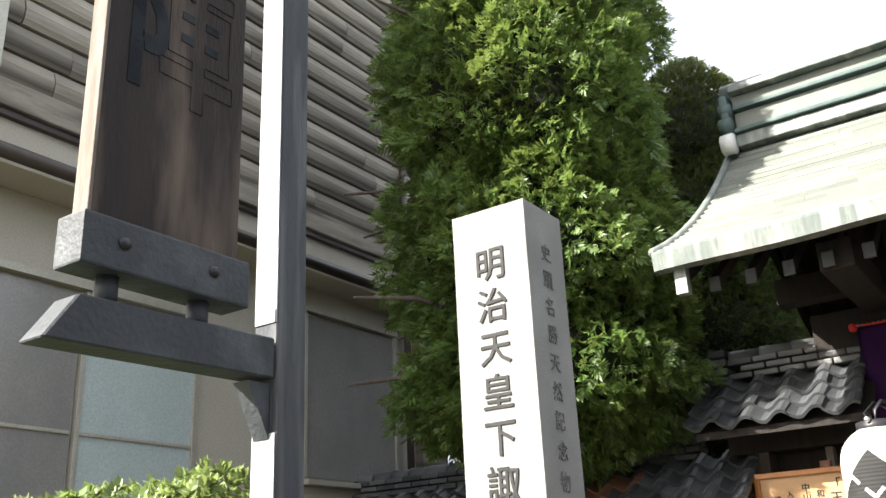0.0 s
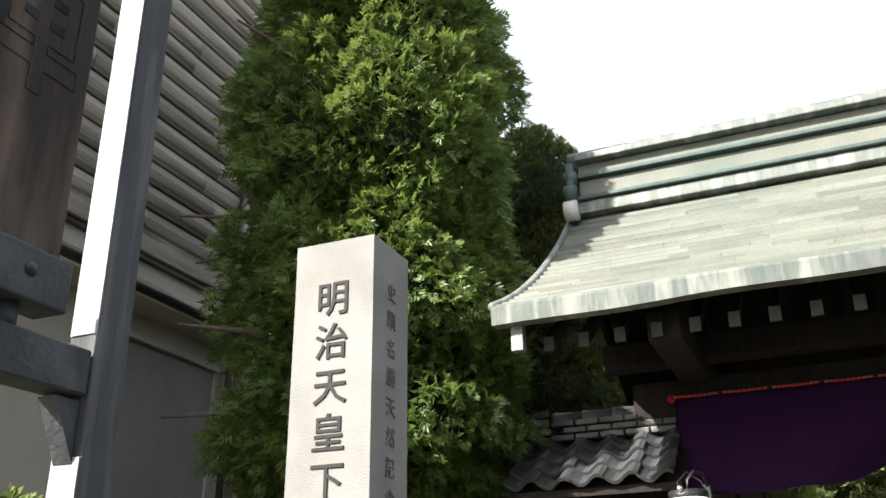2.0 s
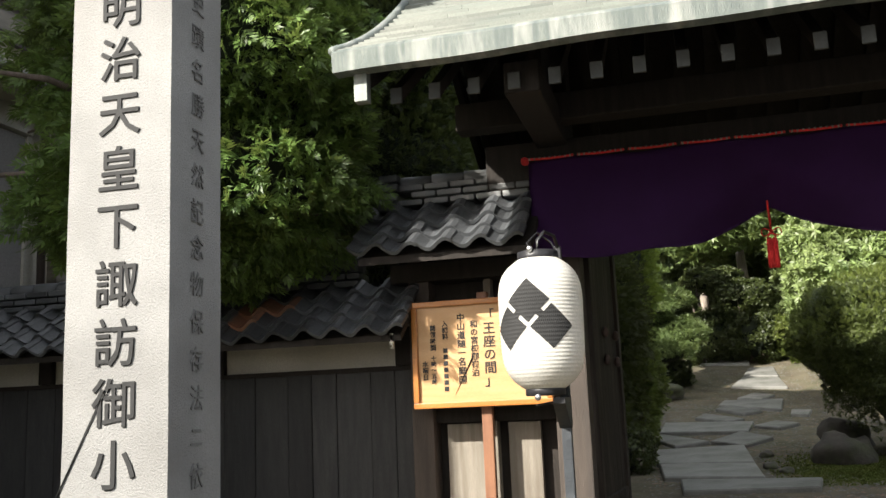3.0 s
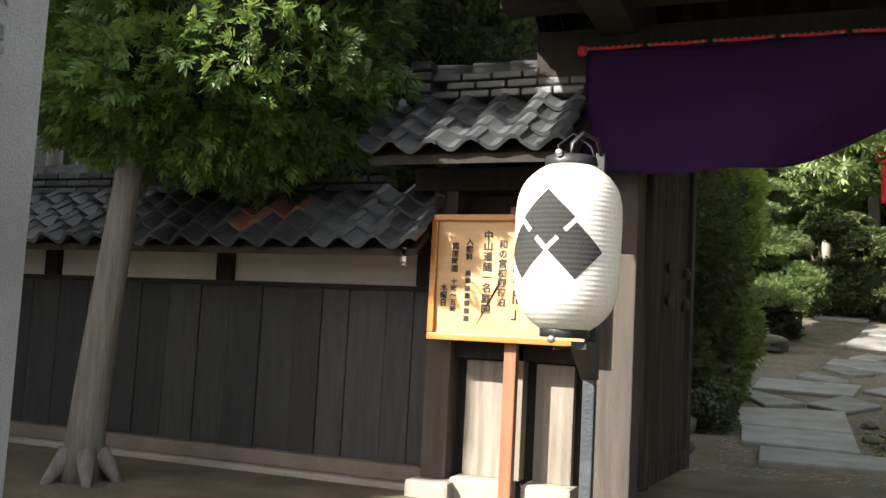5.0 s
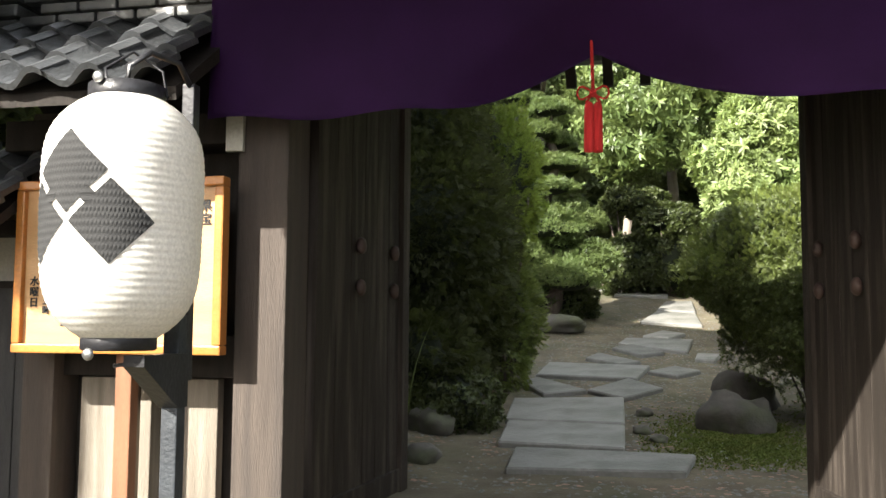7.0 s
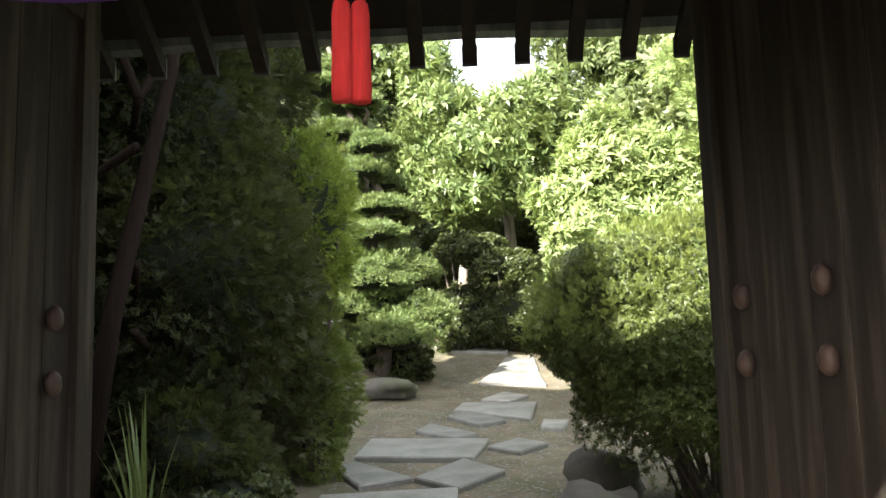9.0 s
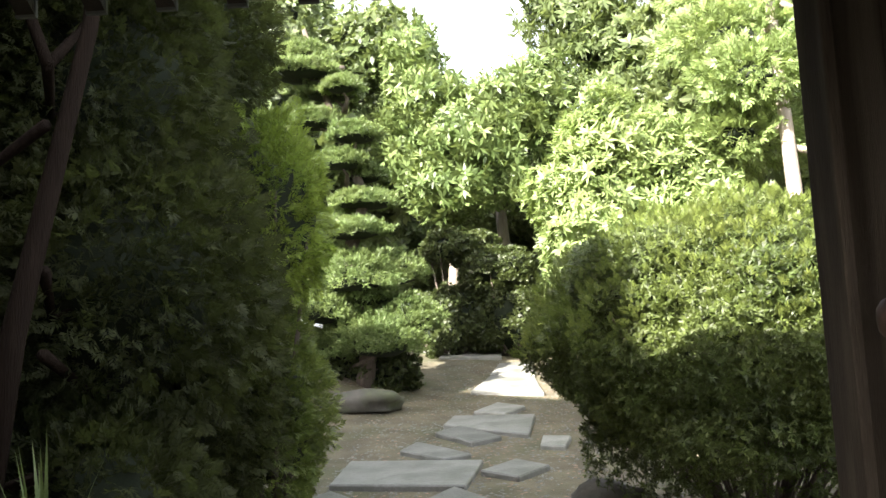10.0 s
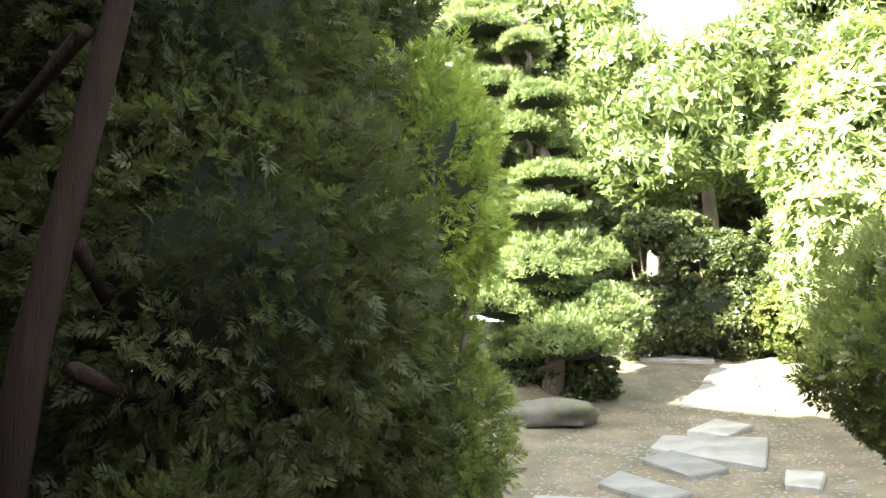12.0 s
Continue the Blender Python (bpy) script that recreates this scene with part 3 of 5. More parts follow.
def curtain():
    """A wide gathered cloth, tied up in the middle."""
    t = thing("gate_curtain", "purple cloth curtain hung across the gate, gathered up at its middle", "curtain", (CX, 7.86, 2.4))
    inv = Matrix.Translation((-CX, -7.86, -2.4))
    bm = bmesh.new()
    n, k = 90, 26
    x0, x1 = -1.38, 2.14
    rows = []
    for j in range(k + 1):
        v = j / k
        row = []
        for i in range(n + 1):
            u = i / n
            x = x0 + (x1 - x0) * u
            d = abs(x - 0.42)
            rise = 0.34 * math.exp(-(d / 0.42) ** 1.25) 
            bottom = 2.34 + rise + 0.012 * math.sin(x * 9) + 0.03 * (d / 1.7)
            top = 3.18 - 0.03 * math.sin((x * 2.9) % math.pi)
            z = top + (bottom - top) * v
            fold = 0.025 * math.sin((z * 16 + d * 13)) * v * math.exp(-d / 0.9) + 0.018 * math.sin(x * 7 + 1) * v
            row.append(bm.verts.new((x, 7.86 + fold + 0.32 * v * v * math.exp(-(d / 0.6) ** 2), z)))
        rows.append(row)
    for a, b in zip(rows, rows[1:]):
        for i in range(n):
            bm.faces.new((a[i], a[i + 1], b[i + 1], b[i]))
    bmesh.ops.solidify(bm, geom=list(bm.faces), thickness=0.004)
    c = link("cloth", bm, "noren", t, "", True)
    c.matrix_parent_inverse = inv
    for i in range(9):
        xa = x0 + (x1 - x0) * i / 9
        xb = xa + (x1 - x0) / 9 - 0.03
        pts = [(xa + (xb - xa) * q / 5, 7.83, 3.175 - 0.008 * math.sin(math.pi * q / 5)) for q in range(6)]
        r = tube("rope", pts, 0.010, "red", t, 6, "red and white twisted cord")
        r.matrix_parent_inverse = inv
        for q in range(9):
            w = tube("twist", [(xa + (xb - xa) * (q + 0.2) / 9, 7.83, 3.172), (xa + (xb - xa) * (q + 0.55) / 9, 7.83, 3.174)], 0.0115, "palewood", t, 6)
            w.matrix_parent_inverse = inv
    k2 = blob("rope_knot", (x0 - 0.02, 7.83, 3.16), (0.035, 0.03, 0.035), "red", t, 0.3, 2)
    k2.matrix_parent_inverse = inv


def tassel():
    x, y = 0.4, 8.1
    t = thing("tassel", "red silk tassel hanging on a knotted cord from the curtain", "tassel", (x, y, 2.2))
    inv = Matrix.Translation((-x, -y, -2.2))
    obs = [tube("cord", [(x - 0.01, y, 2.86), (x, y, 2.48)], 0.008, "red", t, 6)]
    for s in (-1, 1):
        pts = [(x + s * 0.06 * math.sin(a) * 1.2 , y - 0.01, 2.48 + 0.03 * math.sin(2 * a)) for a in np.linspace(0, math.pi, 10)]
        obs.append(tube("bow", pts, 0.005, "red", t, 6))
        obs.append(tube("bow", [(x, y - 0.01, 2.48), (x + s * 0.03, y, 2.44), (x + s * 0.01, y, 2.4)], 0.007, "red", t, 6))
    obs.append(blob("knot", (x, y, 2.48), (0.018, 0.018, 0.02), "red", t, 0.2, 2))
    for dx in (-0.019, 0.02):
        prof = [(0.008, 0.0), (0.022, 0.003), (0.024, 0.03), (0.022, 0.14), (0.022, 0.2), (0.018, 0.225), (0.008, 0.235)]
        obs.append(lathe("skirt", prof, (x + dx, y + dx * 0.3, 2.205), "red", t, 16, "thick bundle of red threads"))
    for o in obs:
        o.matrix_parent_inverse = inv


curtain()
tassel()


# ---- tiled walls ----
def tiled_slope(parent, inv, x0, x1, y0, z0, y1, z1, pitch=0.26, rows=4, rust=()):
    """Waved clay pantiles in overlapping courses: each tile a piece of its own."""
    n = max(1, round((x1 - x0) / pitch))
    w = (x1 - x0) / n
    bm = bmesh.new()
    seg, dl = 8, math.hypot(y1 - y0, z1 - z0) / rows
    tops, lows = [], []
    for j in range(2):
        tops.append([]), lows.append([])
        for i in range(seg + 1):
            u = i / seg
            h = 0.045 * math.sin(2 * math.pi * u + 2.6) * (0.9 + 0.1 * j)
            lip = 0.034 * (1 - j)
            tops[j].append(bm.verts.new((u * w * 1.03, j * dl * 1.12, h + lip)))
            lows[j].append(bm.verts.new((u * w * 1.03, j * dl * 1.12, h + lip - 0.03)))
    for i in range(seg):
        bm.faces.new((tops[0][i], tops[0][i + 1], tops[1][i + 1], tops[1][i]))
        bm.faces.new((lows[0][i], tops[0][i], tops[0][i + 1], lows[0][i + 1])[::-1])
        bm.faces.new((lows[0][i], lows[0][i + 1], lows[1][i + 1], lows[1][i])[::-1])
    for i in (0, seg):
        bm.faces.new((tops[0][i], tops[1][i], lows[1][i], lows[0][i]))
    bmesh.ops.recalc_face_normals(bm, faces=bm.faces)
    me = bpy.data.meshes.new("roof_tile")
    bm.to_mesh(me)
    bm.free()
    me.materials.append(M["tile"])
    rusty = me.copy()
    rusty.materials.clear()
    rusty.materials.append(M["rusttile"])
    ang = math.atan2(z1 - z0, y1 - y0)
    if y1 < y0:
        base = Matrix.Rotation(math.pi, 4, "Z") @ Matrix.Rotation(math.atan2(z1 - z0, y0 - y1), 4, "X")
    else:
        base = Matrix.Rotation(ang, 4, "X")
    for j in range(rows):
        for i in range(n):
            s = j / rows
            xx = x0 + i * w + (w if y1 < y0 else 0)
            o = new("roof_tile", rusty if (i, j) in rust else me)
            o.parent = parent
            o.matrix_parent_inverse = inv
            o.matrix_basis = Matrix.Translation((xx, y0 + (y1 - y0) * s, z0 + (z1 - z0) * s + random.uniform(-0.006, 0.006))) @ base @ Matrix.Rotation(random.uniform(-0.03, 0.03), 4, "Z")


def ridge_tiles(parent, inv, x0, x1, y, z, layers):
    """Layers of flat ridge tiles under a row of round ones, each its own mesh."""
    for k in range(layers):
        w = 0.14 - 0.012 * k
        n = max(1, round((x1 - x0) / 0.24))
        step = (x1 - x0) / n
        for i in range(n):
            xa = x0 + i * step + (step / 2 if k % 2 else 0)
            xb = min(xa + step - 0.012, x1)
            if xb - xa < 0.03:
                continue
            o = box("ridge_tile", (xa, y - w, z + k * 0.065), (xb, y + w, z + k * 0.065 + 0.05), "tile", parent, 0.012)
            o.matrix_parent_inverse = inv
    zc = z + layers * 0.065 + 0.0
    n = max(1, round((x1 - x0) / 0.26))
    step = (x1 - x0) / n
    for i in range(n):
        o = tube("ridge_cap", [(x0 + i * step, y, zc), (x0 + i * step + 0.02, y, zc), (x0 + (i + 1) * step - 0.01, y, zc)], [0.085, 0.085, 0.075], "tile", parent, 12)
        o.matrix_parent_inverse = inv


def front_wall():
    x0, x1 = -7.0, -2.44
    w = thing("wall_front", "low boundary wall of dark planks, plaster band and clay tile roof", "wall", (x1, 8.3, 0.2), kind="structure")
    inv = Matrix.Translation((-x1, -8.3, -0.2))
    keep = []
    keep.append(box("footing", (x0, 8.12, 0.02), (x1, 8.5, 0.26), "concrete", w, 0.02, "weathered concrete footing"))
    keep.append(box("sill_beam", (x0, 8.2, 0.262), (x1, 8.44, 0.37), "sill", w, 0.01))
    keep.append(box("core_wall", (x0, 8.34, 0.372), (x1, 8.42, 2.2), "plaster", w, 0.002, "cream plaster band"))
    x = x1 - 0.02
    rnd = random.Random(4)
    while x > x0 + 0.2:
        wd = rnd.uniform(0.2, 0.32)
        keep.append(box("plank", (x - wd + 0.006, 8.3 + rnd.uniform(-0.008, 0.006), 0.36 + rnd.uniform(-0.01, 0.02)), (x, 8.338, 1.6), "plank", w, 0.004))
        x -= wd
    keep.append(box("rail", (x0, 8.28, 1.6), (x1, 8.337, 1.64), "darkwood", w, 0.004))
    for xx in (-2.6, -4.33, -6.1):
        keep.append(box("strut", (xx - 0.07, 8.27, 1.642), (xx + 0.07, 8.336, 1.95), "darkwood", w, 0.006))
    keep.append(box("eave_beam", (x0, 8.2, 1.88), (x1, 8.5, 1.96), "darkwood", w, 0.006))
    roof_pts = [(7.66, 1.85), (8.32, 2.32), (8.98, 1.85), (8.98, 1.8), (8.32, 2.24), (7.66, 1.8)]
    keep.append(prism("roof_boards", roof_pts, "x", x0, x1 + 0.02, "darkwood", w))
    for o in keep:
        o.matrix_parent_inverse = inv
    tiled_slope(w, inv, x0, x1 + 0.05, 7.58, 1.87, 8.24, 2.34, rows=4, rust=((12, 1), (13, 2), (12, 2)))
    tiled_slope(w, inv, x0, x1 + 0.05, 9.06, 1.87, 8.4, 2.34, rows=4)
    ridge_tiles(w, inv, x0, x1 - 0.5, 8.32, 2.33, 3)
    return w


def wing():
    x0, x1 = -2.42, -1.31
    w = thing("wall_wing", "short side wall beside the gate post, pale boards and tiled roof", "wall", (x1, 8.3, 0.2), kind="structure")
    inv = Matrix.Translation((-x1, -8.3, -0.2))
    keep = [box("backing", (x0 + 0.1, 8.3, 0.3), (x1, 8.36, 2.6), "darkwood", w, 0.004)]
    keep.append(box("corner_post", (x0 - 0.06, 8.08, 0.3), (x0 + 0.12, 8.3, 2.5), "post", w, 0.01))
    keep.append(box("post_stone", (x0 - 0.12, 7.95, 0.1), (x0 + 0.2, 8.36, 0.33), "concrete", w, 0.03))
    for a, b in ((-2.22, -1.9), (-1.72, -1.46)):
        keep.append(box("pale_board", (a, 8.2, 0.36), (b, 8.27, 1.14), "palewood", w, 0.006, "sun-bleached board"))
        keep.append(box("stone_base", (a - 0.04, 8.05, 0.1), (b + 0.04, 8.32, 0.36), "concrete", w, 0.03))
    keep.append(box("batten", (-1.86, 8.16, 0.36), (-1.8, 8.28, 2.4), "palewood", w, 0.005))
    keep.append(box("crosspiece", (x0 + 0.12, 8.16, 1.15), (x1, 8.27, 1.36), "darkwood", w, 0.006))
    keep.append(box("head_beam", (x0 - 0.2, 8.05, 2.3), (x1, 8.4, 2.46), "darkwood", w, 0.01))
    keep.append(box("metal_strap", (-1.36, 8.0, 2.25), (-1.27, 8.03, 2.82), "alu", w, 0.003, "pale metal strap with bolts"))
    keep.append(prism("roof_boards", [(7.45, 2.43), (8.1, 2.9), (8.75, 2.43), (8.75, 2.37), (8.1, 2.82), (7.45, 2.37)], "x", -2.68, -1.33, "darkwood", w))
    for o in keep:
        o.matrix_parent_inverse = inv
    tiled_slope(w, inv, -2.74, -1.38, 7.38, 2.46, 8.02, 2.93, rows=4, pitch=0.27)
    tiled_slope(w, inv, -2.74, -1.38, 8.82, 2.46, 8.18, 2.93, rows=4, pitch=0.27)
    ridge_tiles(w, inv, -2.5, -1.4, 8.1, 2.93, 3)
    for k in range(4):
        o = box("end_tile", (-2.68 + 0.02 * (k % 2), 7.94, 2.9 + k * 0.08), (-2.5, 8.26, 2.965 + k * 0.08), "tile", w, 0.015)
        o.matrix_parent_inverse = inv


front_wall()
wing()
w2 = box("wall_east", (2.1, 8.1, 0.1), (14, 8.35, 2.6), "plank", None, 0.01)
tagged(w2, "plain dark plank boundary wall", "wall", kind="structure")


# ---- lantern, notice board ----
def lantern():
    x, y, z = -1.2, 6.86, 1.365
    t = thing("lantern", "large white paper lantern with black crest on a dark stand", "lantern", (x, y, 0.19))
    inv = Matrix.Translation((-x, -y, -0.19))
    obs = []
    h, r = 0.85, 0.275
    prof = []
    ribs = 34
    for i in range(ribs * 4 + 1):
        u = i / (ribs * 4)
        e = abs(2 * u - 1)
        base = r * (1 - e ** 5 * 0.52) * (1 - 0.02 * math.cos(math.pi * u))
        prof.append((base - 0.0025 * abs(math.sin(math.pi * i / 4)) + 0.002, u * h))
    obs.append(lathe("paper_body", prof, (x, y, z), "paper", t, 64, "ribbed white paper body"))
    obs.append(lathe("top_ring", [(0.13, 0), (0.135, 0.01), (0.135, 0.06), (0.12, 0.065)], (x, y, z + h - 0.01), "black", t, 32))
    obs.append(lathe("bottom_ring", [(0.12, 0), (0.13, 0.005), (0.13, 0.05), (0.125, 0.055)], (x, y, z - 0.045), "black", t, 32))
    # crest: four squares on the curved front, set in a diamond
    face = math.radians(-99)
    def on(u, v):
        zz = min(max(v, 0.0), h)
        i = zz / h * (len(prof) - 1)
        k = int(i)
        rad = prof[k][0] + 0.003
        a = face + u / r
        return (x + rad * math.cos(a), y + rad * math.sin(a), z + zz)
    for cu, cv, half in ((0.0, 0.556, 0.143), (0.152, 0.386, 0.143), (-0.152, 0.386, 0.143), (0.076, 0.471, 0.034), (-0.076, 0.471, 0.034)):
        n = 22
        bm = bmesh.new()
        verts = {}
        for i in range(n + 1):
            for j in range(n + 1):
                p, q = (i / n - 0.5), (j / n - 0.5)
                verts[i, j] = bm.verts.new(on(cu + (p - q) * half, cv + (p + q) * half))
        for i in range(n):
            for j in range(n):
                bm.faces.new((verts[i, j], verts[i + 1, j], verts[i + 1, j + 1], verts[i, j + 1]))
        whole = half > 0.1
        obs.append(link("crest_diamond" if whole else "crest_bridge", bm, "ink", t, "black painted diamond of the crest" if whole else "black bar joining two diamonds"))
    obs.append(box("pole", (x + 0.06, y + 0.2, 0.0), (x + 0.125, y + 0.265, 1.45), "signblue", t, 0.006, "dark square pole"))
    obs.append(box("pole_upper", (x + 0.07, y + 0.27, 1.2), (x + 0.12, y + 0.32, z + 0.98), "black", t, 0.004))
    obs.append(prism("bracket", [(y - 0.05, z - 0.06), (y + 0.27, z - 0.06), (y + 0.27, z - 0.26), (y + 0.2, z - 0.26), (y - 0.05, z - 0.1)], "x", x + 0.05, x + 0.13, "black", t))
    hook = [(x + 0.1, y + 0.29, z + 0.96), (x + 0.09, y + 0.2, z + 1.04), (x + 0.04, y + 0.08, z + 1.05), (x, y, z + 0.98), (x, y, z + 0.87)]
    obs.append(tube("hook", hook, 0.012, "black", t, 8))
    obs.append(tube("wire", [(x - 0.02, y - 0.1, z + 0.87), (x - 0.06, y - 0.05, z + 0.96), (x, y + 0.03, z + 1.04), (x + 0.08, y + 0.1, z + 0.98), (x + 0.13, y + 0.05, z + 0.87)], 0.006, "black", t, 6))
    obs.append(tube("crossbar", [(x - 0.08, y + 0.1, 1.26), (x + 0.09, y + 0.24, 1.29)], 0.008, "black", t, 6))
    for zz in (2.27, 1.31):
        obs.append(blob("screw_knob", (x - 0.03, y - 0.14, zz), (0.022, 0.012, 0.022), "steel", t, 0.02, 2, "bright screw knob"))
    for o in obs:
        o.matrix_parent_inverse = inv


def notice_board():
    x0, x1, y, z0, z1 = -2.4, -1.3, 7.9, 1.27, 2.11
    t = thing("notice_board", "orange varnished wooden notice board with brushed writing on a brown post", "notice board", (-1.83, y + 0.06, 0.2))
    inv = Matrix.Translation((1.83, -y - 0.06, -0.2))
    obs = [box("panel", (x0 + 0.03, y, z0 + 0.03), (x1 - 0.03, y + 0.025, z1 - 0.03), "boardwood", t, 0.002, "pale orange wooden panel")]
    for lo, hi in (((x0, y - 0.03, z1 - 0.045), (x1, y + 0.045, z1)), ((x0, y - 0.03, z0), (x1, y + 0.045, z0 + 0.045)),
                   ((x0, y - 0.029, z0 + 0.0455), (x0 + 0.045, y + 0.044, z1 - 0.0455)), ((x1 - 0.045, y - 0.029, z0 + 0.0455), (x1, y + 0.044, z1 - 0.0455))):
        obs.append(box("frame_bar", lo, hi, "frameorange", t, 0.008, "orange frame bar"))
    obs.append(box("leg", (-1.875, y + 0.047, 0.15), (-1.79, y + 0.12, z1 + 0.06), "legbrown", t, 0.008, "red-brown post"))
    turn = pose(0, 0, 0, 90)
    cols = [("県宝", -1.4, 2.0, 0.062), ("明治天皇行在所", -1.6, 2.02, 0.07), ("「王座の間」", -1.775, 2.02, 0.1), ("和の宮様御宿泊", -1.895, 1.94, 0.062), ("中山道随一名庭園", -2.0, 2.0, 0.068),
            ("入観料", -2.13, 1.95, 0.05), ("開館時間", -2.23, 1.92, 0.05), ("十時〜五時", -2.23, 1.68, 0.045), ("水曜日", -2.3, 1.64, 0.05)]
    for body, cx, cz, s in cols:
        m = Matrix.Translation((cx, y - 0.003, cz)) @ turn
        column(body, s, "ink", t, m, inv, bold=0.001, depth=0.002, line=1.02)
    for k in range(7):
        o = box("small_writing", (-2.15, y - 0.004, 1.7 - k * 0.05), (-2.115, y - 0.001, 1.735 - k * 0.05), "ink", t, 0.0)
        o.matrix_parent_inverse = inv
    for o in obs:
        o.matrix_parent_inverse = inv


lantern()
notice_board()
hk = thing("wall_hook", "small pale metal hook under the wall's eave", "hook", (-2.5, 7.66, 1.8))
hk.parent = None
box("plate", (-0.015, 0, -0.06), (0.015, 0.02, 0.06), "alu", hk, 0.004)
tube("prong", [(0, 0.01, -0.03), (0, -0.03, -0.05), (0, -0.04, -0.02)], 0.006, "alu", hk, 6)


# ---- street side: monument, signboard, hedge ----
def monument():
    x0, x1, y0, y1, top = -2.5, -2.07, 3.75, 4.13, 3.14
    cx, cy = (x0 + x1) / 2, (y0 + y1) / 2
    t = thing("stone_monument", "tall square granite pillar with carved and inked characters", "monument", (cx, cy, 0.1))
    inv = Matrix.Translation((-cx, -cy, -0.1))
    bm = bmesh.new()
    add_box(bm, (x0, y0, 0.3), (x1, y1, top), 0.0)
    bmesh.ops.subdivide_edges(bm, edges=list(bm.edges), cuts=11, use_grid_fill=True)
    for v in bm.verts:
        if v.co.z > top - 0.001:
            e = max(abs(v.co.x - cx) / 0.215, abs(v.co.y - cy) / 0.19)
            v.co.z += 0.03 * (1 - e)
        v.co += Vector((noise.noise(v.co * 9), noise.noise(v.co * 9 + Vector((5, 0, 0))), 0)) * 0.003
    obs = [link("shaft", bm, "granite", t, "pale speckled granite shaft")]
    obs.append(box("plinth", (x0 - 0.25, y0 - 0.25, 0.05), (x1 + 0.25, y1 + 0.25, 0.31), "rock", t, 0.03))
    m = Matrix.Translation((cx - 0.0, y0 - 0.004, top - 0.22)) @ pose(0, 0, 0, 90)
    column("明治天皇下諏訪御小休所", 0.185, "ink", t, m, inv, bold=0.0015, depth=0.003, line=1.17)
    m = Matrix.Translation((x1 + 0.004, cy, top - 0.2)) @ pose(0, 0, 0, 90, 0, 90)
    column("史蹟名勝天然記念物保存法ニ依リ史蹟", 0.1, "carving", t, m, inv, depth=0.002, line=1.42)
    for o in obs:
        o.matrix_parent_inverse = inv


def signboard():
    x = -2.2
    t = thing("signboard", "tall weathered dark wooden signboard on a grey timber post with arm", "signboard", (x - 0.06, 2.26, 0.05))
    inv = Matrix.Translation((-x + 0.06, -2.26, -0.05))
    # dark post; sun on its near side is put into the pale face slabs
    obs = [box("post", (x - 0.115, 2.195, 0.0), (x, 2.33, 5.6), "signpost", t, 0.008, "dark grey timber post"),
           box("post_face", (x - 0.111, 2.19, 2.2), (x - 0.006, 2.1945, 5.59), "sunlitpaint", t, 0.0, "peeling white painted face, sunlit side in its colour"),
           box("post_face", (x - 0.111, 2.19, 0.02), (x - 0.006, 2.1945, 1.82), "sunlitpaint", t, 0.0, "peeling white painted face, sunlit side in its colour")]
    obs.append(prism("arm", [(1.33, 1.98), (1.43, 2.125), (2.186, 2.14), (2.186, 2.0)], "x", x - 0.12, x - 0.005, "signblue", t, "blue-grey timber arm with a slanted end", 0.006))
    obs.append(prism("brace", [(2.188, 1.985), (2.188, 1.8), (2.09, 1.985)], "x", x - 0.1, x - 0.03, "signblue", t))
    obs.append(box("clamp", (x - 0.12, 1.41, 2.21), (x + 0.012, 2.045, 2.37), "signblue", t, 0.008, "blue-grey painted clamp board"))
    obs.append(box("clamp", (x - 0.12, 1.41, 4.6), (x + 0.012, 2.045, 4.76), "signblue", t, 0.008))
    obs.append(box("arm", (x - 0.12, 1.3, 4.84), (x - 0.005, 2.186, 4.97), "signblue", t, 0.008))
    for y in (1.55, 1.89):
        obs.append(tube("peg", [(x - 0.06, y, 2.12), (x - 0.06, y, 2.22)], 0.035, "signblue", t, 8))
        obs.append(tube("peg", [(x - 0.06, y, 4.75), (x - 0.06, y, 4.85)], 0.035, "signblue", t, 8))
        obs.append(tube("bolt", [(x + 0.005, y, 2.3), (x + 0.017, y, 2.3), (x + 0.024, y, 2.3)], [0.022, 0.022, 0.01], "black", t, 10))
    obs.append(box("board", (x - 0.09, 1.45, 2.371), (x - 0.02, 2.015, 4.6), "signwood", t, 0.006, "dark weathered board with worn knots"))
    # edge strip: sunlight on the board's near side put into its colour
    obs.append(box("board_edge", (x - 0.092, 1.437, 2.372), (x - 0.018, 1.4495, 4.598), "sunlitedge", t, 0.003, "splintered edge, paled for the sunlit side"))
    m = Matrix.Translation((x - 0.02, 1.735, 4.17)) @ pose(0, 0, 0, 90, 0, 90)
    column("本陣", 0.6, "signletter", t, m, inv, bold=0.012, depth=0.003, line=1.3, sx=0.78)
    for o in obs:
        o.matrix_parent_inverse = inv


def hedge():
    t = thing("hedge", "low clipped hedge with bright yellow-green new leaves", "hedge", (-3.7, 2.7, 0.1))
    inv = Matrix.Translation((3.7, -2.7, -0.1))
    balls = [((-2.95, 2.55, 0.92), (0.55, 0.55, 0.85)), ((-3.5, 2.4, 0.9), (0.95, 0.85, 0.86)), ((-4.6, 2.2, 0.9), (0.95, 0.85, 0.86)), ((-3.5, 3.3, 0.85), (0.8, 0.8, 0.75))]
    p, n = crown_of(balls, 480, 3, 0.1, -0.5, 0.15)
    n[:, 2] += 0.4
    o = foliage("crown", p, n, 0.075, "round", "lime", t, 5)
    o.matrix_parent_inverse = inv
    # hedge filled with near-black lumps; its inner shade is in their colour
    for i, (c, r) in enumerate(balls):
        b = blob("inner_mass", c, [q * 0.88 for q in r], "shadecore", t, 0.1, 3, "", None, i)
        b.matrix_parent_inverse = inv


monument()
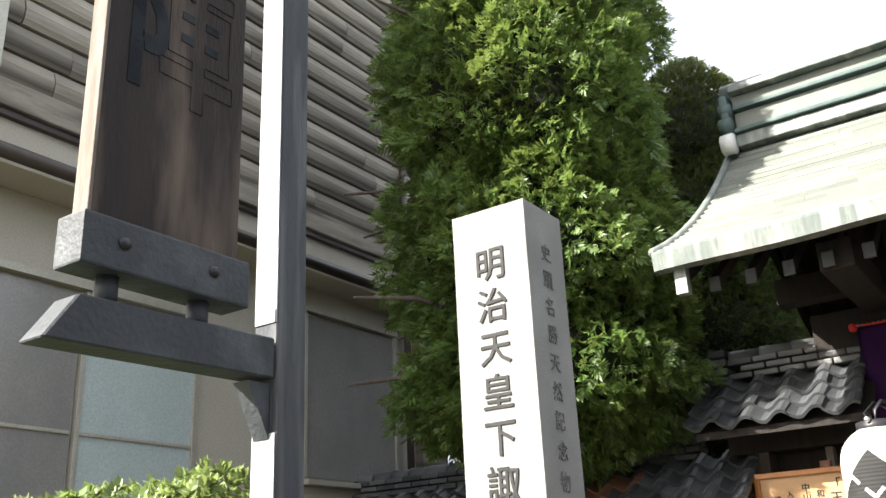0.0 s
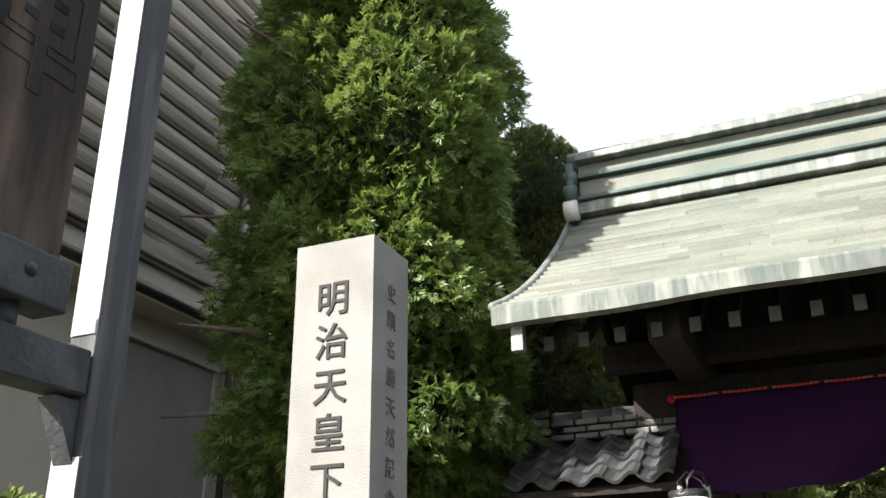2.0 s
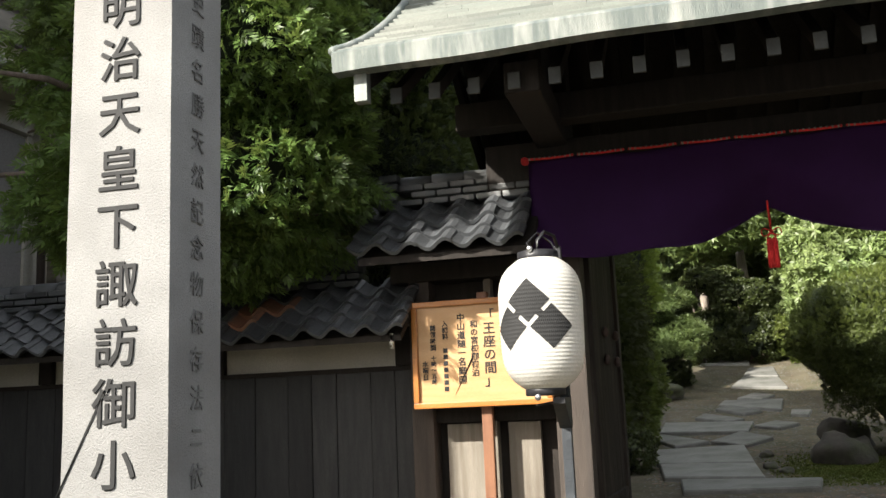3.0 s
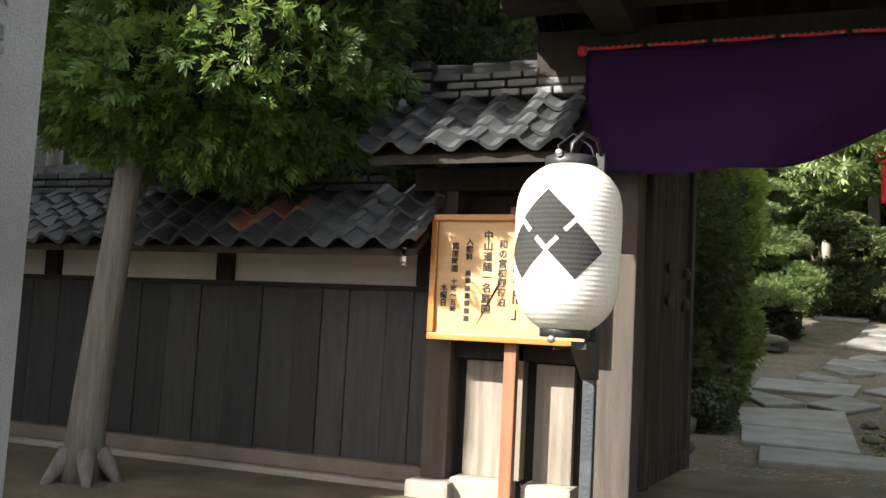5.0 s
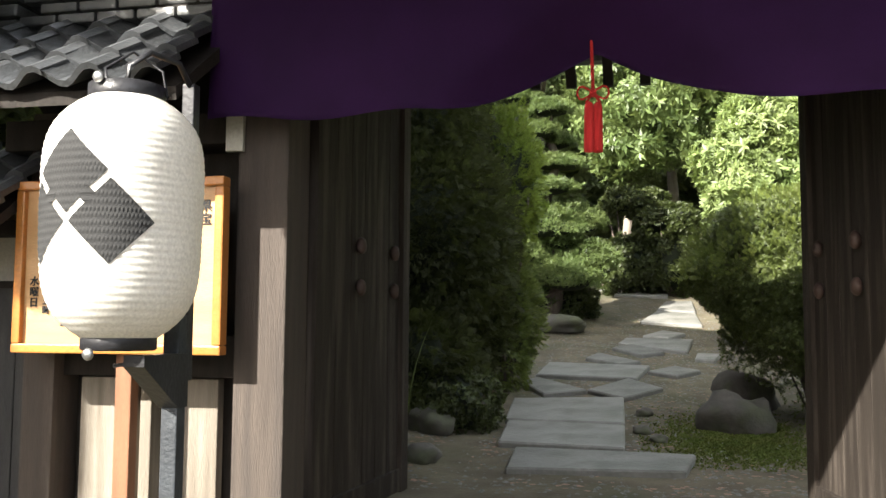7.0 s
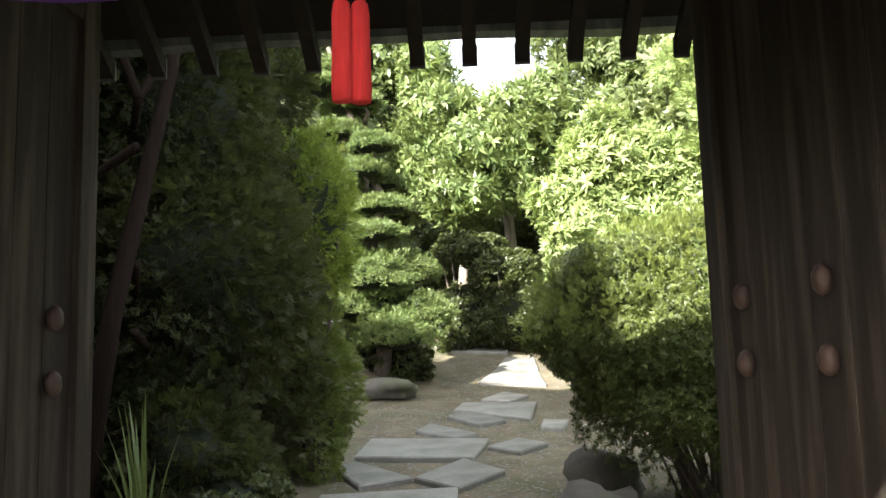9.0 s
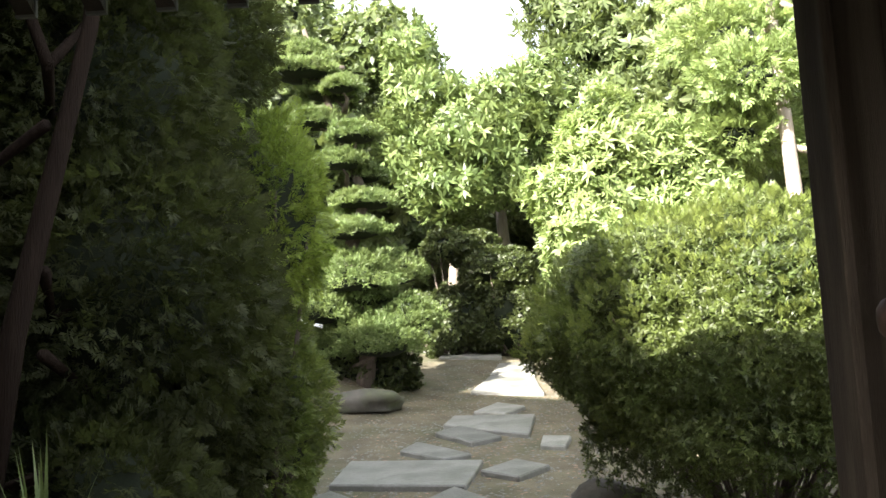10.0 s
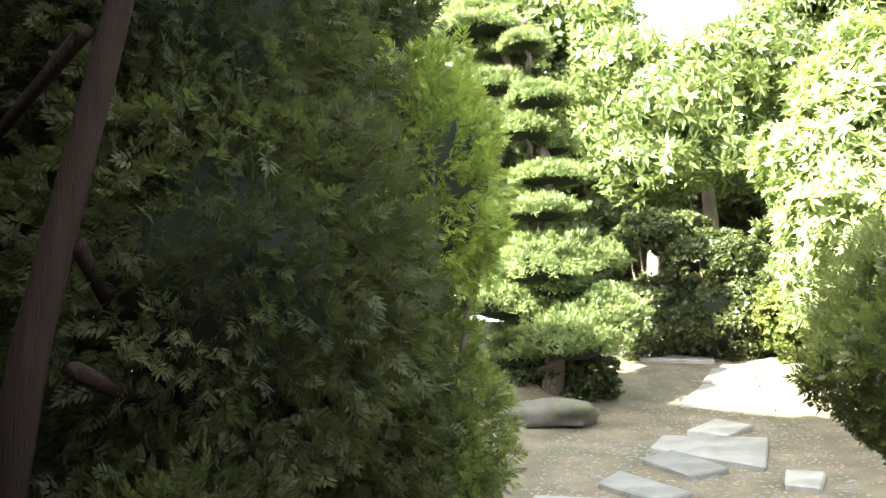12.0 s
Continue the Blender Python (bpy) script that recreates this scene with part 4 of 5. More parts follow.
signboard()
hedge()


# ---- the house behind the hedge ----
def house():
    x = -7.0
    t = thing("house", "old two-storey house, weathered log-like siding above cream rendered wall", "house", (x - 2, 4, 0))
    inv = Matrix.Translation((-x + 2, -4, 0))
    obs = [box("wall", (x - 8, 1.7, 0.0), (x, 9.4, 5.55), "render", t, 0.0, "cream rendered ground-floor wall"),
           box("upper_wall", (x - 8, 1.7, 5.56), (x - 0.05, 9.4, 11.6), "siding", t, 0.0)]
    me = None
    z, k = 5.62, 0
    rnd = random.Random(9)
    h = 0.3
    bm = bmesh.new()
    prof = [(-0.04, 0), (0.045, 0.0), (0.075, 0.05), (0.085, 0.15), (0.05, 0.25), (0.01, h - 0.01), (-0.04, h - 0.01)]
    a = [bm.verts.new((u, 0, v)) for u, v in prof]
    b = [bm.verts.new((u, 1, v)) for u, v in prof]
    bm.faces.new(a), bm.faces.new(b[::-1])
    for i in range(len(prof)):
        j = (i + 1) % len(prof)
        bm.faces.new((a[i], b[i], b[j], a[j]))
    bmesh.ops.recalc_face_normals(bm, faces=bm.faces)
    me = bpy.data.meshes.new("siding_board")
    bm.to_mesh(me)
    bm.free()
    me.materials.append(M["siding"])
    red = me.copy()
    red.materials.clear()
    red.materials.append(M["sidingred"])
    while z < 11.3:
        y = 1.7
        while y < 9.3:
            ln = rnd.uniform(1.6, 3.2)
            ln = min(ln, 9.4 - y)
            o = new("siding_board", me)
            o.parent, o.matrix_parent_inverse = t, inv
            o.matrix_basis = Matrix.Translation((x + rnd.uniform(-0.006, 0.006), y, z)) @ Matrix.Diagonal((1, ln - 0.006, 1, 1))
            y += ln
        if k == 4:
            o = new("siding_board", red)
            o.parent, o.matrix_parent_inverse = t, inv
            o.matrix_basis = Matrix.Translation((x + 0.012, 3.75, z + 0.003)) @ Matrix.Diagonal((1, 0.75, 1, 1))
        z += h
        k += 1
    obs.append(box("band", (x - 0.02, 1.7, 5.35), (x + 0.1, 9.4, 5.6), "siding", t, 0.01))
    obs.append(box("band", (x - 0.02, 1.7, 5.28), (x + 0.06, 9.4, 5.34), "gutter", t, 0.01))
    obs.append(box("ledge", (x, 1.7, 4.65), (x + 0.45, 9.4, 4.71), "render", t, 0.01))
    obs.append(tube("gutter", [(x + 0.45, 1.7, 4.75), (x + 0.45, 9.4, 4.75)], 0.07, "gutter", t, 8, "dark brown gutter"))
    obs.append(tube("downpipe", [(x + 0.12, 9.15, 0.3), (x + 0.12, 9.15, 9.5)], 0.045, "gutter", t, 8))
    obs.append(prism("roof", [(x - 8.4, 11.4), (x - 4, 13.2), (x + 0.7, 11.4), (x + 0.7, 11.55), (x - 4, 13.4), (x - 8.4, 11.55)], "y", 1.5, 9.45, "tile", t))
    obs.append(box("corner_trim", (x - 0.05, 10.0, 0), (x + 0.09, 9.45, 11.4), "siding", t, 0.01))
    for o in obs:
        o.matrix_parent_inverse = inv
    for y0, y1, z0, z1, mats in ((3.3, 5.87, 1.9, 3.93, ("darkpane", "frost")), (1.9, 3.2, 1.9, 3.93, ("darkpane", "darkpane")), (7.35, 9.0, 2.5, 4.35, ("darkpane",))):
        w = thing("window", "aluminium sliding window with frosted and dark panes", "", (x, y0, z0))
        w.parent, w.matrix_parent_inverse = t, inv
        n = len(mats)
        step = (y1 - y0) / n
        ps = []
        for i, mt in enumerate(mats):
            a, b = i * step, (i + 1) * step
            ps.append(box("pane", (0.02, a + 0.03, 0.03), (0.028, b - 0.03, z1 - z0 - 0.03), mt, w, 0.0))
            ps.append(box("window_frame", (0.0, a, 0), (0.055, a + 0.045, z1 - z0), "alu", w, 0.004))
            if n > 1:
                ps.append(box("window_bar", (0.015, a + 0.046, (z1 - z0) * 0.38), (0.045, b - 0.046, (z1 - z0) * 0.38 + 0.03), "alu", w, 0.003))
        ps.append(box("window_frame", (0.0, y1 - y0 - 0.045, 0), (0.056, y1 - y0, z1 - z0), "alu", w, 0.004))
        ps.append(box("window_frame", (0.0, 0, z1 - z0 + 0.001), (0.09, y1 - y0, z1 - z0 + 0.07), "alu", w, 0.004))
        ps.append(box("window_sill", (0.0, 0, -0.06), (0.12, y1 - y0, -0.001), "alu", w, 0.004))
    # boxed bay with a sash window on the upper floor
    bay = thing("bay", "boxed bay with a sash window", "", (x, 2.2, 5.56))
    bay.parent, bay.matrix_parent_inverse = t, inv
    box("bay_box", (0, -0.45, 0), (0.3, 1.15, 3.6), "siding", bay, 0.01)
    box("bay_trim", (0.25, 1.1, -0.03), (0.34, 1.2, 3.6), "alu", bay, 0.01, "pale corner trim")
    for k in range(13):
        box("slat", (0.09, 1.151, 0.1 + k * 0.27), (0.248, 1.175, 0.3 + k * 0.27), "siding", bay, 0.006)
    box("bay_pane", (0.302, -0.35, 0.5), (0.31, 0.9, 2.3), "darkpane", bay, 0.0)
    for yy in (-0.4, 0.25, 0.9):
        box("bay_frame", (0.3, yy, 0.42), (0.35, yy + 0.06, 2.35), "alu", bay, 0.004)
    box("bay_frame", (0.3, -0.4, 0.36), (0.36, 0.96, 0.419), "alu", bay, 0.004)


house()

# unseen wall, added to keep skylight off the faces turned to +x
wall = box("wall_street", (8.5, -12, 0), (8.9, 8.0, 6.5), "plank", None, 0.0)
tagged(wall, "unseen dark wall, added to block skylight from the lane side", "wall", kind="structure")


# ---- trees and shrubs ----
def plant(name, label, category, at, group=""):
    t = thing(name, label, category, at, group)
    return t, Matrix.Translation((-at[0], -at[1], -at[2]))


def limb(path, r0, r1, mat, parent, inv, name="limb", sides=8):
    n = len(path)
    o = tube(name, path, [r0 + (r1 - r0) * i / (n - 1) for i in range(n)], mat, parent, sides, "", 0.12)
    o.matrix_parent_inverse = inv
    return o


def street_conifer():
    x, y = -4.35, 7.15
    t, inv = plant("conifer_tree", "tall clipped conifer with feathery fronds beside the wall", "tree", (x - 0.2, y, 0.2))
    limb([(x - 0.22, y, 0.1), (x - 0.2, y, 0.45), (x - 0.13, y, 1.2), (x - 0.02, y + 0.02, 2.4), (x + 0.08, y, 4), (x, y + 0.1, 7.5)], 0.15, 0.05, "greybark", t, inv, "trunk", 14)
    for k in range(5):
        a = k * 1.3 + 0.4
        limb([(x - 0.2 + 0.1 * math.cos(a), y + 0.1 * math.sin(a), 0.4), (x - 0.2 + 0.3 * math.cos(a), y + 0.3 * math.sin(a), 0.12)], 0.07, 0.02, "greybark", t, inv, "root")
    rg = random.Random(2)
    for k in range(16):
        a, z = rg.uniform(0, 6.28), rg.uniform(2.4, 6.5)
        limb([(x, y, z), (x + 0.8 * math.cos(a), y + 0.8 * math.sin(a), z + 0.15), (x + 1.4 * math.cos(a), y + 1.4 * math.sin(a), z + 0.1)], 0.04, 0.012, "bark", t, inv)
    balls = [((x + 0.42, y + 0.2, 7.75), (0.95, 0.95, 1.0)), ((x + 0.42, y + 0.2, 7.0), (1.2, 1.15, 1.3)), ((x + 0.42, y + 0.1, 5.8), (1.28, 1.25, 1.4)), ((x + 0.42, y + 0.2, 4.3), (1.3, 1.2, 1.2)), ((x + 0.5, y + 0.35, 3.25), (1.2, 1.05, 0.8)), ((x + 0.1, y + 0.3, 3.0), (1.05, 0.95, 0.6))]
    p, n = crown_of(balls, 480, 11, 0.3, depth=0.22, clump=2.6)
    # hang in tiers
    n[:, 2] *= 0.5
    o = foliage("crown", p, n, 0.15, "frond", "thuja", t, 3, droop=0.3, turn=0.7)
    o.matrix_parent_inverse = inv
    # dark lumps block the view through and stand for shade inside the crown
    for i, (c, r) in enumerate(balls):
        c = blob("inner_mass", c, [q * 0.74 for q in r], "shadecore", t, 0.3, 3, "", None, i)
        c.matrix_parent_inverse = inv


def round_bush(name, label, c, r, kind, mat, size, density, seed, rough=0.2, category="shrub", shadecore=0.7, low=-0.9, stems=6, depth=0.25, clump=3.0):
    g = gz(c[0], c[1])
    t, inv = plant(name, label, category, (c[0], c[1], g))
    rg = random.Random(seed)
    for k in range(stems):
        a = k * 6.28 / stems + rg.uniform(-0.3, 0.3)
        limb([(c[0] + 0.12 * math.cos(a), c[1] + 0.12 * math.sin(a), g - 0.05), (c[0] + r[0] * 0.4 * math.cos(a), c[1] + r[1] * 0.4 * math.sin(a), (g + c[2]) / 2),
              (c[0] + r[0] * 0.75 * math.cos(a), c[1] + r[1] * 0.75 * math.sin(a), c[2] + r[2] * 0.2)], 0.04, 0.01, "bark", t, inv, "stem", 6)
    p, n = crown_of([(c, r)], density, seed, rough, low, depth, clump)
    o = foliage("crown", p, n, size, kind, mat, t, seed)
    o.matrix_parent_inverse = inv
    # near-black fill in place of the bush's own inner shade
    if shadecore:
        b = blob("inner_mass", c, [q * shadecore for q in r], "shadecore", t, rough, 3, "", None, seed)
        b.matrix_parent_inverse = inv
    return t


def cloud_pine():
    """A niwaki: a leaning trunk with flat clipped pads in tiers."""
    x, y = -1.1, 22.2
    g = gz(x, y)
    t, inv = plant("cloud_pine", "cloud-pruned garden pine with flat clipped pads in tiers", "tree", (x, y, g))
    limb([(x, y, g - 0.1), (x + 0.12, y, g + 0.9), (x - 0.2, y, g + 2.0), (x + 0.1, y, g + 3.0), (x - 0.35, y + 0.1, g + 4.2), (x - 0.85, y, g + 5.9)], 0.16, 0.04, "bark", t, inv, "trunk", 10)
    pads = [(-1.1, 2.62, 0.66, 0.36), (-0.38, 2.66, 0.52, 0.32), (-0.8, 2.3, 0.6, 0.3), (-1.4, 2.25, 0.6, 0.3), (-1.7, 2.9, 0.6, 0.34), (-1.15, 3.36, 0.62, 0.36), (-0.62, 3.46, 0.52, 0.3), (-1.0, 3.1, 0.5, 0.25), (-1.2, 4.1, 0.55, 0.15), (-1.5, 4.3, 0.4, 0.14), (-1.0, 4.62, 0.52, 0.15),
            (-1.35, 5.24, 0.4, 0.15), (-1.05, 5.1, 0.36, 0.13), (-1.8, 6.0, 0.42, 0.16), (-1.1, 5.68, 0.42, 0.16), (-1.55, 6.55, 0.5, 0.15), (-2.0, 6.85, 0.6, 0.17), (-1.3, 6.5, 0.3, 0.12), (-2.0, 7.25, 0.42, 0.17)]
    for i, (dx, z, r, h) in enumerate(pads):
        c = (dx, y - 0.25 * ((i % 3) - 1), z)
        limb([(x - 0.2, y, z - 0.35), (c[0] * 0.6 + x * 0.4, c[1], z - 0.2), (c[0], c[1], z - 0.05)], 0.05, 0.015, "bark", t, inv, "limb", 6)
        p, n = lumps(c, (r, r * 0.85, h * 1.3), int(3600 * r * r) + 500, 40 + i, -0.35, 0.4, 2.4)
        n[:, 2] = np.abs(n[:, 2]) + 0.3
        o = foliage("pad", p, n, 0.1, "needle", "pine", t, 60 + i)
        o.matrix_parent_inverse = inv
        # shade within and under the pad, given as a near-black lump
        b = blob("pad_core", (c[0], c[1], c[2] - 0.02), (r * 0.8, r * 0.68, h * 0.6), "shadecore", t, 0.2, 2, "", None, i)
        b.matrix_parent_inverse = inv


def leafy_tree(name, label, at, height, balls, kind, mat, size, density, seed, trunk_mat="bark", r=0.14, lean=(0, 0), shadecore=0.42, rough=0.4, droop=0.0, depth=0.5, clump=0.0):
    g = gz(at[0], at[1])
    t, inv = plant(name, label, "tree", (at[0], at[1], g))
    x, y = at
    limb([(x, y, g - 0.1), (x + lean[0] * 0.3, y + lean[1] * 0.3, g + height * 0.3), (x + lean[0] * 0.8, y + lean[1] * 0.8, g + height * 0.65), (x + lean[0], y + lean[1], g + height)], r, r * 0.25, trunk_mat, t, inv, "trunk", 10)
    for i, (c, rr) in enumerate(balls):
        limb([(x + lean[0] * 0.5, y + lean[1] * 0.5, min(g + height * 0.6, c[2])), ((x + c[0]) / 2, (y + c[1]) / 2, c[2] - rr[2] * 0.2), c], r * 0.4, 0.015, trunk_mat, t, inv, "limb", 6)
    p, n = crown_of(balls, density, seed, rough, depth=depth, clump=clump)
    o = foliage("crown", p, n, size, kind, mat, t, seed, droop)
    o.matrix_parent_inverse = inv
    # dark fill inside each ball, coloured as shade among the leaves
    if shadecore:
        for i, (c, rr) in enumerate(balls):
            b = blob("inner_mass", c, [q * shadecore for q in rr], "shadecore", t, 0.3, 2, "", None, i + seed)
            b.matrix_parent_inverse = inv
    return t


street_conifer()
cloud_pine()
def azalea():
    c = (2.6, 14.1)
    g = gz(*c)
    t, inv = plant("azalea_shrub", "large rounded clipped shrub with small leaves and bare twigs below", "shrub", (c[0], c[1], g))
    balls = [((2.6, 14.1, 2.0), (1.5, 1.2, 0.92)), ((2.75, 14.2, 1.35), (1.3, 1.1, 0.8))]
    rg = random.Random(12)
    for k in range(70):
        a, q, top = rg.uniform(0, 6.28), rg.uniform(0.55, 0.93), rg.uniform(0.0, 0.5)
        foot = (c[0] + 0.3 * math.cos(a) * rg.random(), c[1] + 0.3 * math.sin(a) * rg.random(), g - 0.05)
        knee = (c[0] + 0.62 * q * math.cos(a), c[1] + 0.5 * q * math.sin(a), g + rg.uniform(0.4, 0.75))
        limb([foot, knee, (c[0] + 1.55 * q * math.cos(a + 0.15), c[1] + 1.2 * q * math.sin(a + 0.15), 1.75 + top)], 0.018, 0.005, "bark", t, inv, "twig", 5)
    p, n = crown_of(balls, 2300, 21, 0.2, -0.95, 0.42)
    thin = np.random.default_rng(4).random(len(p)) < np.clip((p[:, 2] - 0.8) / 0.9, 0.06, 1)
    o = foliage("crown", p[thin], n[thin], 0.052, "long", "azalea", t, 21, -0.2)
    o.matrix_parent_inverse = inv
    p, n = crown_of([(c, [q * 1.03 for q in r]) for c, r in balls], 220, 22, 0.24, -0.1, 0.1)
    o = foliage("new_growth", p, n, 0.075, "frond", "shrub", t, 23, -0.7, "pale young shoots standing out of the crown")
    o.matrix_parent_inverse = inv
    # near-black lump stands for the shaded inside of the shrub
    b = blob("inner_mass", (2.65, 14.15, 1.95), (1.15, 0.85, 0.68), "shadecore", t, 0.25, 3, "", None, 21)
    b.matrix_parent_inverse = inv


azalea()
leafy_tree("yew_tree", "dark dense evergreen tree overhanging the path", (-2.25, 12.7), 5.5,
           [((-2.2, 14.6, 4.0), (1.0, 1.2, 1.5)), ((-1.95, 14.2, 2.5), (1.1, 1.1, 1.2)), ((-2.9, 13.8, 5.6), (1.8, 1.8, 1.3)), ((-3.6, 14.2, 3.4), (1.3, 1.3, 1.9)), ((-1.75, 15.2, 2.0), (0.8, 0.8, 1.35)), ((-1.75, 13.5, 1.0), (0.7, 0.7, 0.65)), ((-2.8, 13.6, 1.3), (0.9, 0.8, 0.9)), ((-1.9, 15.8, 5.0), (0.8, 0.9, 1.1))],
           "frond", "yew", 0.12, 420, 31, "darkbark", 0.1, (0.75, 0.3), rough=0.25, droop=0.2, depth=0.5, shadecore=0.6)
# added shrub: the evergreen's lit fronds, with the light put into leaf colour
round_bush("box_shrub", "yellow-green conifer shrub for the evergreen's lit edge, brightness in its colour", (-1.2, 15.9, 3.3), (0.55, 0.6, 0.9), "frond", "litfrond", 0.12, 620, 33, 0.3, stems=5)
round_bush("box_shrub", "green conifer shrub at the foot of the evergreen", (-1.35, 16.0, 1.5), (0.62, 0.6, 1.0), "frond", "shrub", 0.11, 620, 34, 0.25, stems=3)
round_bush("low_shrub", "low dark leafy shrub at the foot of the evergreen", (-1.35, 13.3, 0.62), (0.5, 0.5, 0.42), "round", "dark_leaf", 0.07, 700, 35, 0.25, stems=3)
round_bush("dark_shrub", "dark rounded clipped shrub on bare stems", (0.25, 26.0, 4.32), (0.6, 0.55, 0.34), "round", "dark_leaf", 0.1, 520, 41, 0.2)
round_bush("dark_shrub", "dark rounded clipped shrub on bare stems", (0.85, 26.4, 4.45), (0.42, 0.45, 0.28), "round", "dark_leaf", 0.1, 520, 45, 0.2)
round_bush("dark_shrub", "dark rounded clipped shrub", (1.22, 25.5, 3.78), (0.74, 0.65, 0.46), "round", "dark_leaf", 0.1, 520, 42, 0.2)
# added shrub: hides the trunk, its dark leaves stand for shade on the mound
round_bush("low_shrub", "added dark shrub standing in for the shaded mound under the pine", (-1.2, 22.6, 1.85), (1.0, 0.6, 0.45), "round", "dark_leaf", 0.09, 520, 47, 0.3)
round_bush("low_shrub", "low dark shrub beside the path", (0.3, 25.6, 2.8), (0.85, 0.6, 0.75), "round", "dark_leaf", 0.1, 480, 43, 0.25)
round_bush("low_shrub", "low dark shrub beside the path", (1.4, 25.4, 2.8), (0.85, 0.6, 0.8), "round", "dark_leaf", 0.1, 480, 46, 0.25)
round_bush("low_shrub", "low dark shrub beside the path", (2.7, 25.0, 2.75), (0.9, 0.7, 0.7), "round", "shrub", 0.12, 420, 44, 0.25)
leafy_tree("peach_tree", "broad leafy tree with long drooping light-green leaves", (0.2, 28.0), 5.5,
           [((-0.2, 27, 7.6), (0.9, 0.9, 0.9)), ((0.6, 26.8, 6.7), (1.0, 1.0, 0.9)), ((0.3, 26.8, 5.7), (1.0, 0.9, 0.7)), ((1.4, 27, 7.3), (0.9, 0.9, 1.0)), ((1.5, 27.2, 6.1), (0.8, 0.9, 0.8)), ((-0.6, 27.2, 6.4), (0.7, 0.8, 0.8)), ((-0.5, 27.4, 8.8), (0.7, 0.8, 0.8)), ((2.3, 27.6, 7.7), (0.8, 0.9, 1.0))], "long", "pine", 0.25, 85, 51, "palebark", 0.16, (0.3, 0), shadecore=False, droop=0.5)
leafy_tree("bamboo_clump", "bright yellow-green bushy tree with narrow leaves", (2.9, 20.3), 3.2,
           [((2.4, 20.0, 3.9), (0.8, 0.9, 1.1)), ((2.7, 20.2, 4.7), (0.75, 0.9, 0.95)), ((3.5, 20.2, 4.2), (0.8, 0.9, 1.0)), ((3.6, 20.0, 3.4), (0.9, 0.9, 1.0)), ((2.5, 20.2, 3.0), (0.8, 0.8, 0.8))], "long", "lime", 0.17, 220, 52, "bark", 0.08, droop=-0.5)
PINE = 5.47
leafy_tree("pine_tree", "tall pine with a pale flaking trunk and layered branches", (PINE - 0.45, 19.5), 9.0,
           [((PINE + dx, 20.3 + dy, z), (rx, 0.85, 0.42)) for dx, dy, z, rx in ((-1.0, 0, 4.9, 0.8), (0.9, 0, 4.6, 0.9), (-0.9, -0.6, 5.6, 0.75), (1.0, 0, 5.6, 1.0), (-1.0, -0.2, 6.3, 0.9), (0.9, 0.1, 6.6, 1.0), (-0.7, 0.2, 7.2, 1.0), (1.1, 0, 7.7, 1.0), (-0.6, 0, 8.2, 1.1), (0.3, 0, 9.2, 1.1))],
           "frond", "lime", 0.2, 190, 53, "palebark", 0.13, (-0.25, 0), rough=0.35)
for i, (x, y, h, s) in enumerate(((-4.5, 25, 8, 2.2), (-1.5, 33, 8.5, 2.2), (-7, 20, 8, 2.4), (4.2, 30, 8.5, 2.3), (7.0, 28, 9, 2.6), (10.5, 25, 8.5, 2.6), (-5, 33, 9, 3.0), (1.8, 37, 7.4, 2.2), (12.5, 19, 7, 2.4), (-9, 27, 9, 3), (5.2, 26, 7, 2.0), (6.8, 23, 7.5, 2.0), (3.2, 27, 3.2, 1.3), (0.3, 32, 4.2, 1.8), (3.0, 33, 4.5, 2.0), (-2.6, 29, 4.2, 1.6), (-1.9, 27.8, 7.4, 1.5), (9, 14.5, 5, 1.7), (-6.5, 13.5, 6.0, 1.9))):
    g = gz(x, y)
    rg = random.Random(80 + i)
    balls = [((x + rg.uniform(-1, 1) * s * 0.5, y + rg.uniform(-0.6, 0.6) * s * 0.5, g + h * q), (s * rg.uniform(0.55, 0.8), s * 0.6, s * rg.uniform(0.5, 0.7))) for q in (0.3, 0.45, 0.6, 0.75, 0.9)]
    leafy_tree("garden_tree", "tall leafy garden tree with dense green crown", (x, y), h * 0.9, balls, "long" if i % 2 else "round", "far_leaf", 0.33, 32, 90 + i, "palebark" if i == 3 else "bark", 0.16, rough=0.45)
leafy_tree("cypress_tree", "rounded dark conifer rising behind the gate roof", (-3.5, 11.2), 6.0,
           [((-3.55, 11.2, 6.8), (0.85, 0.9, 1.1)), ((-3.55, 11.2, 5.4), (0.95, 1.0, 1.3)), ((-3.5, 11.2, 4.0), (1.0, 1.0, 1.3)), ((-3.5, 11.2, 3.0), (1.0, 1.0, 1.0))], "frond", "dark_leaf", 0.1, 700, 77, "bark", 0.13, rough=0.08, depth=0.15, shadecore=0.86)
tr = tube("pale_trunk", [(1.5, 28.6, 2.4), (1.46, 28.6, 4.3), (1.36, 28.6, 6.3)], [0.2, 0.15, 0.1], "palebark", None, 10, "pale bare tree trunk deep in the garden", 0.15)
tagged(tr, category="tree trunk")


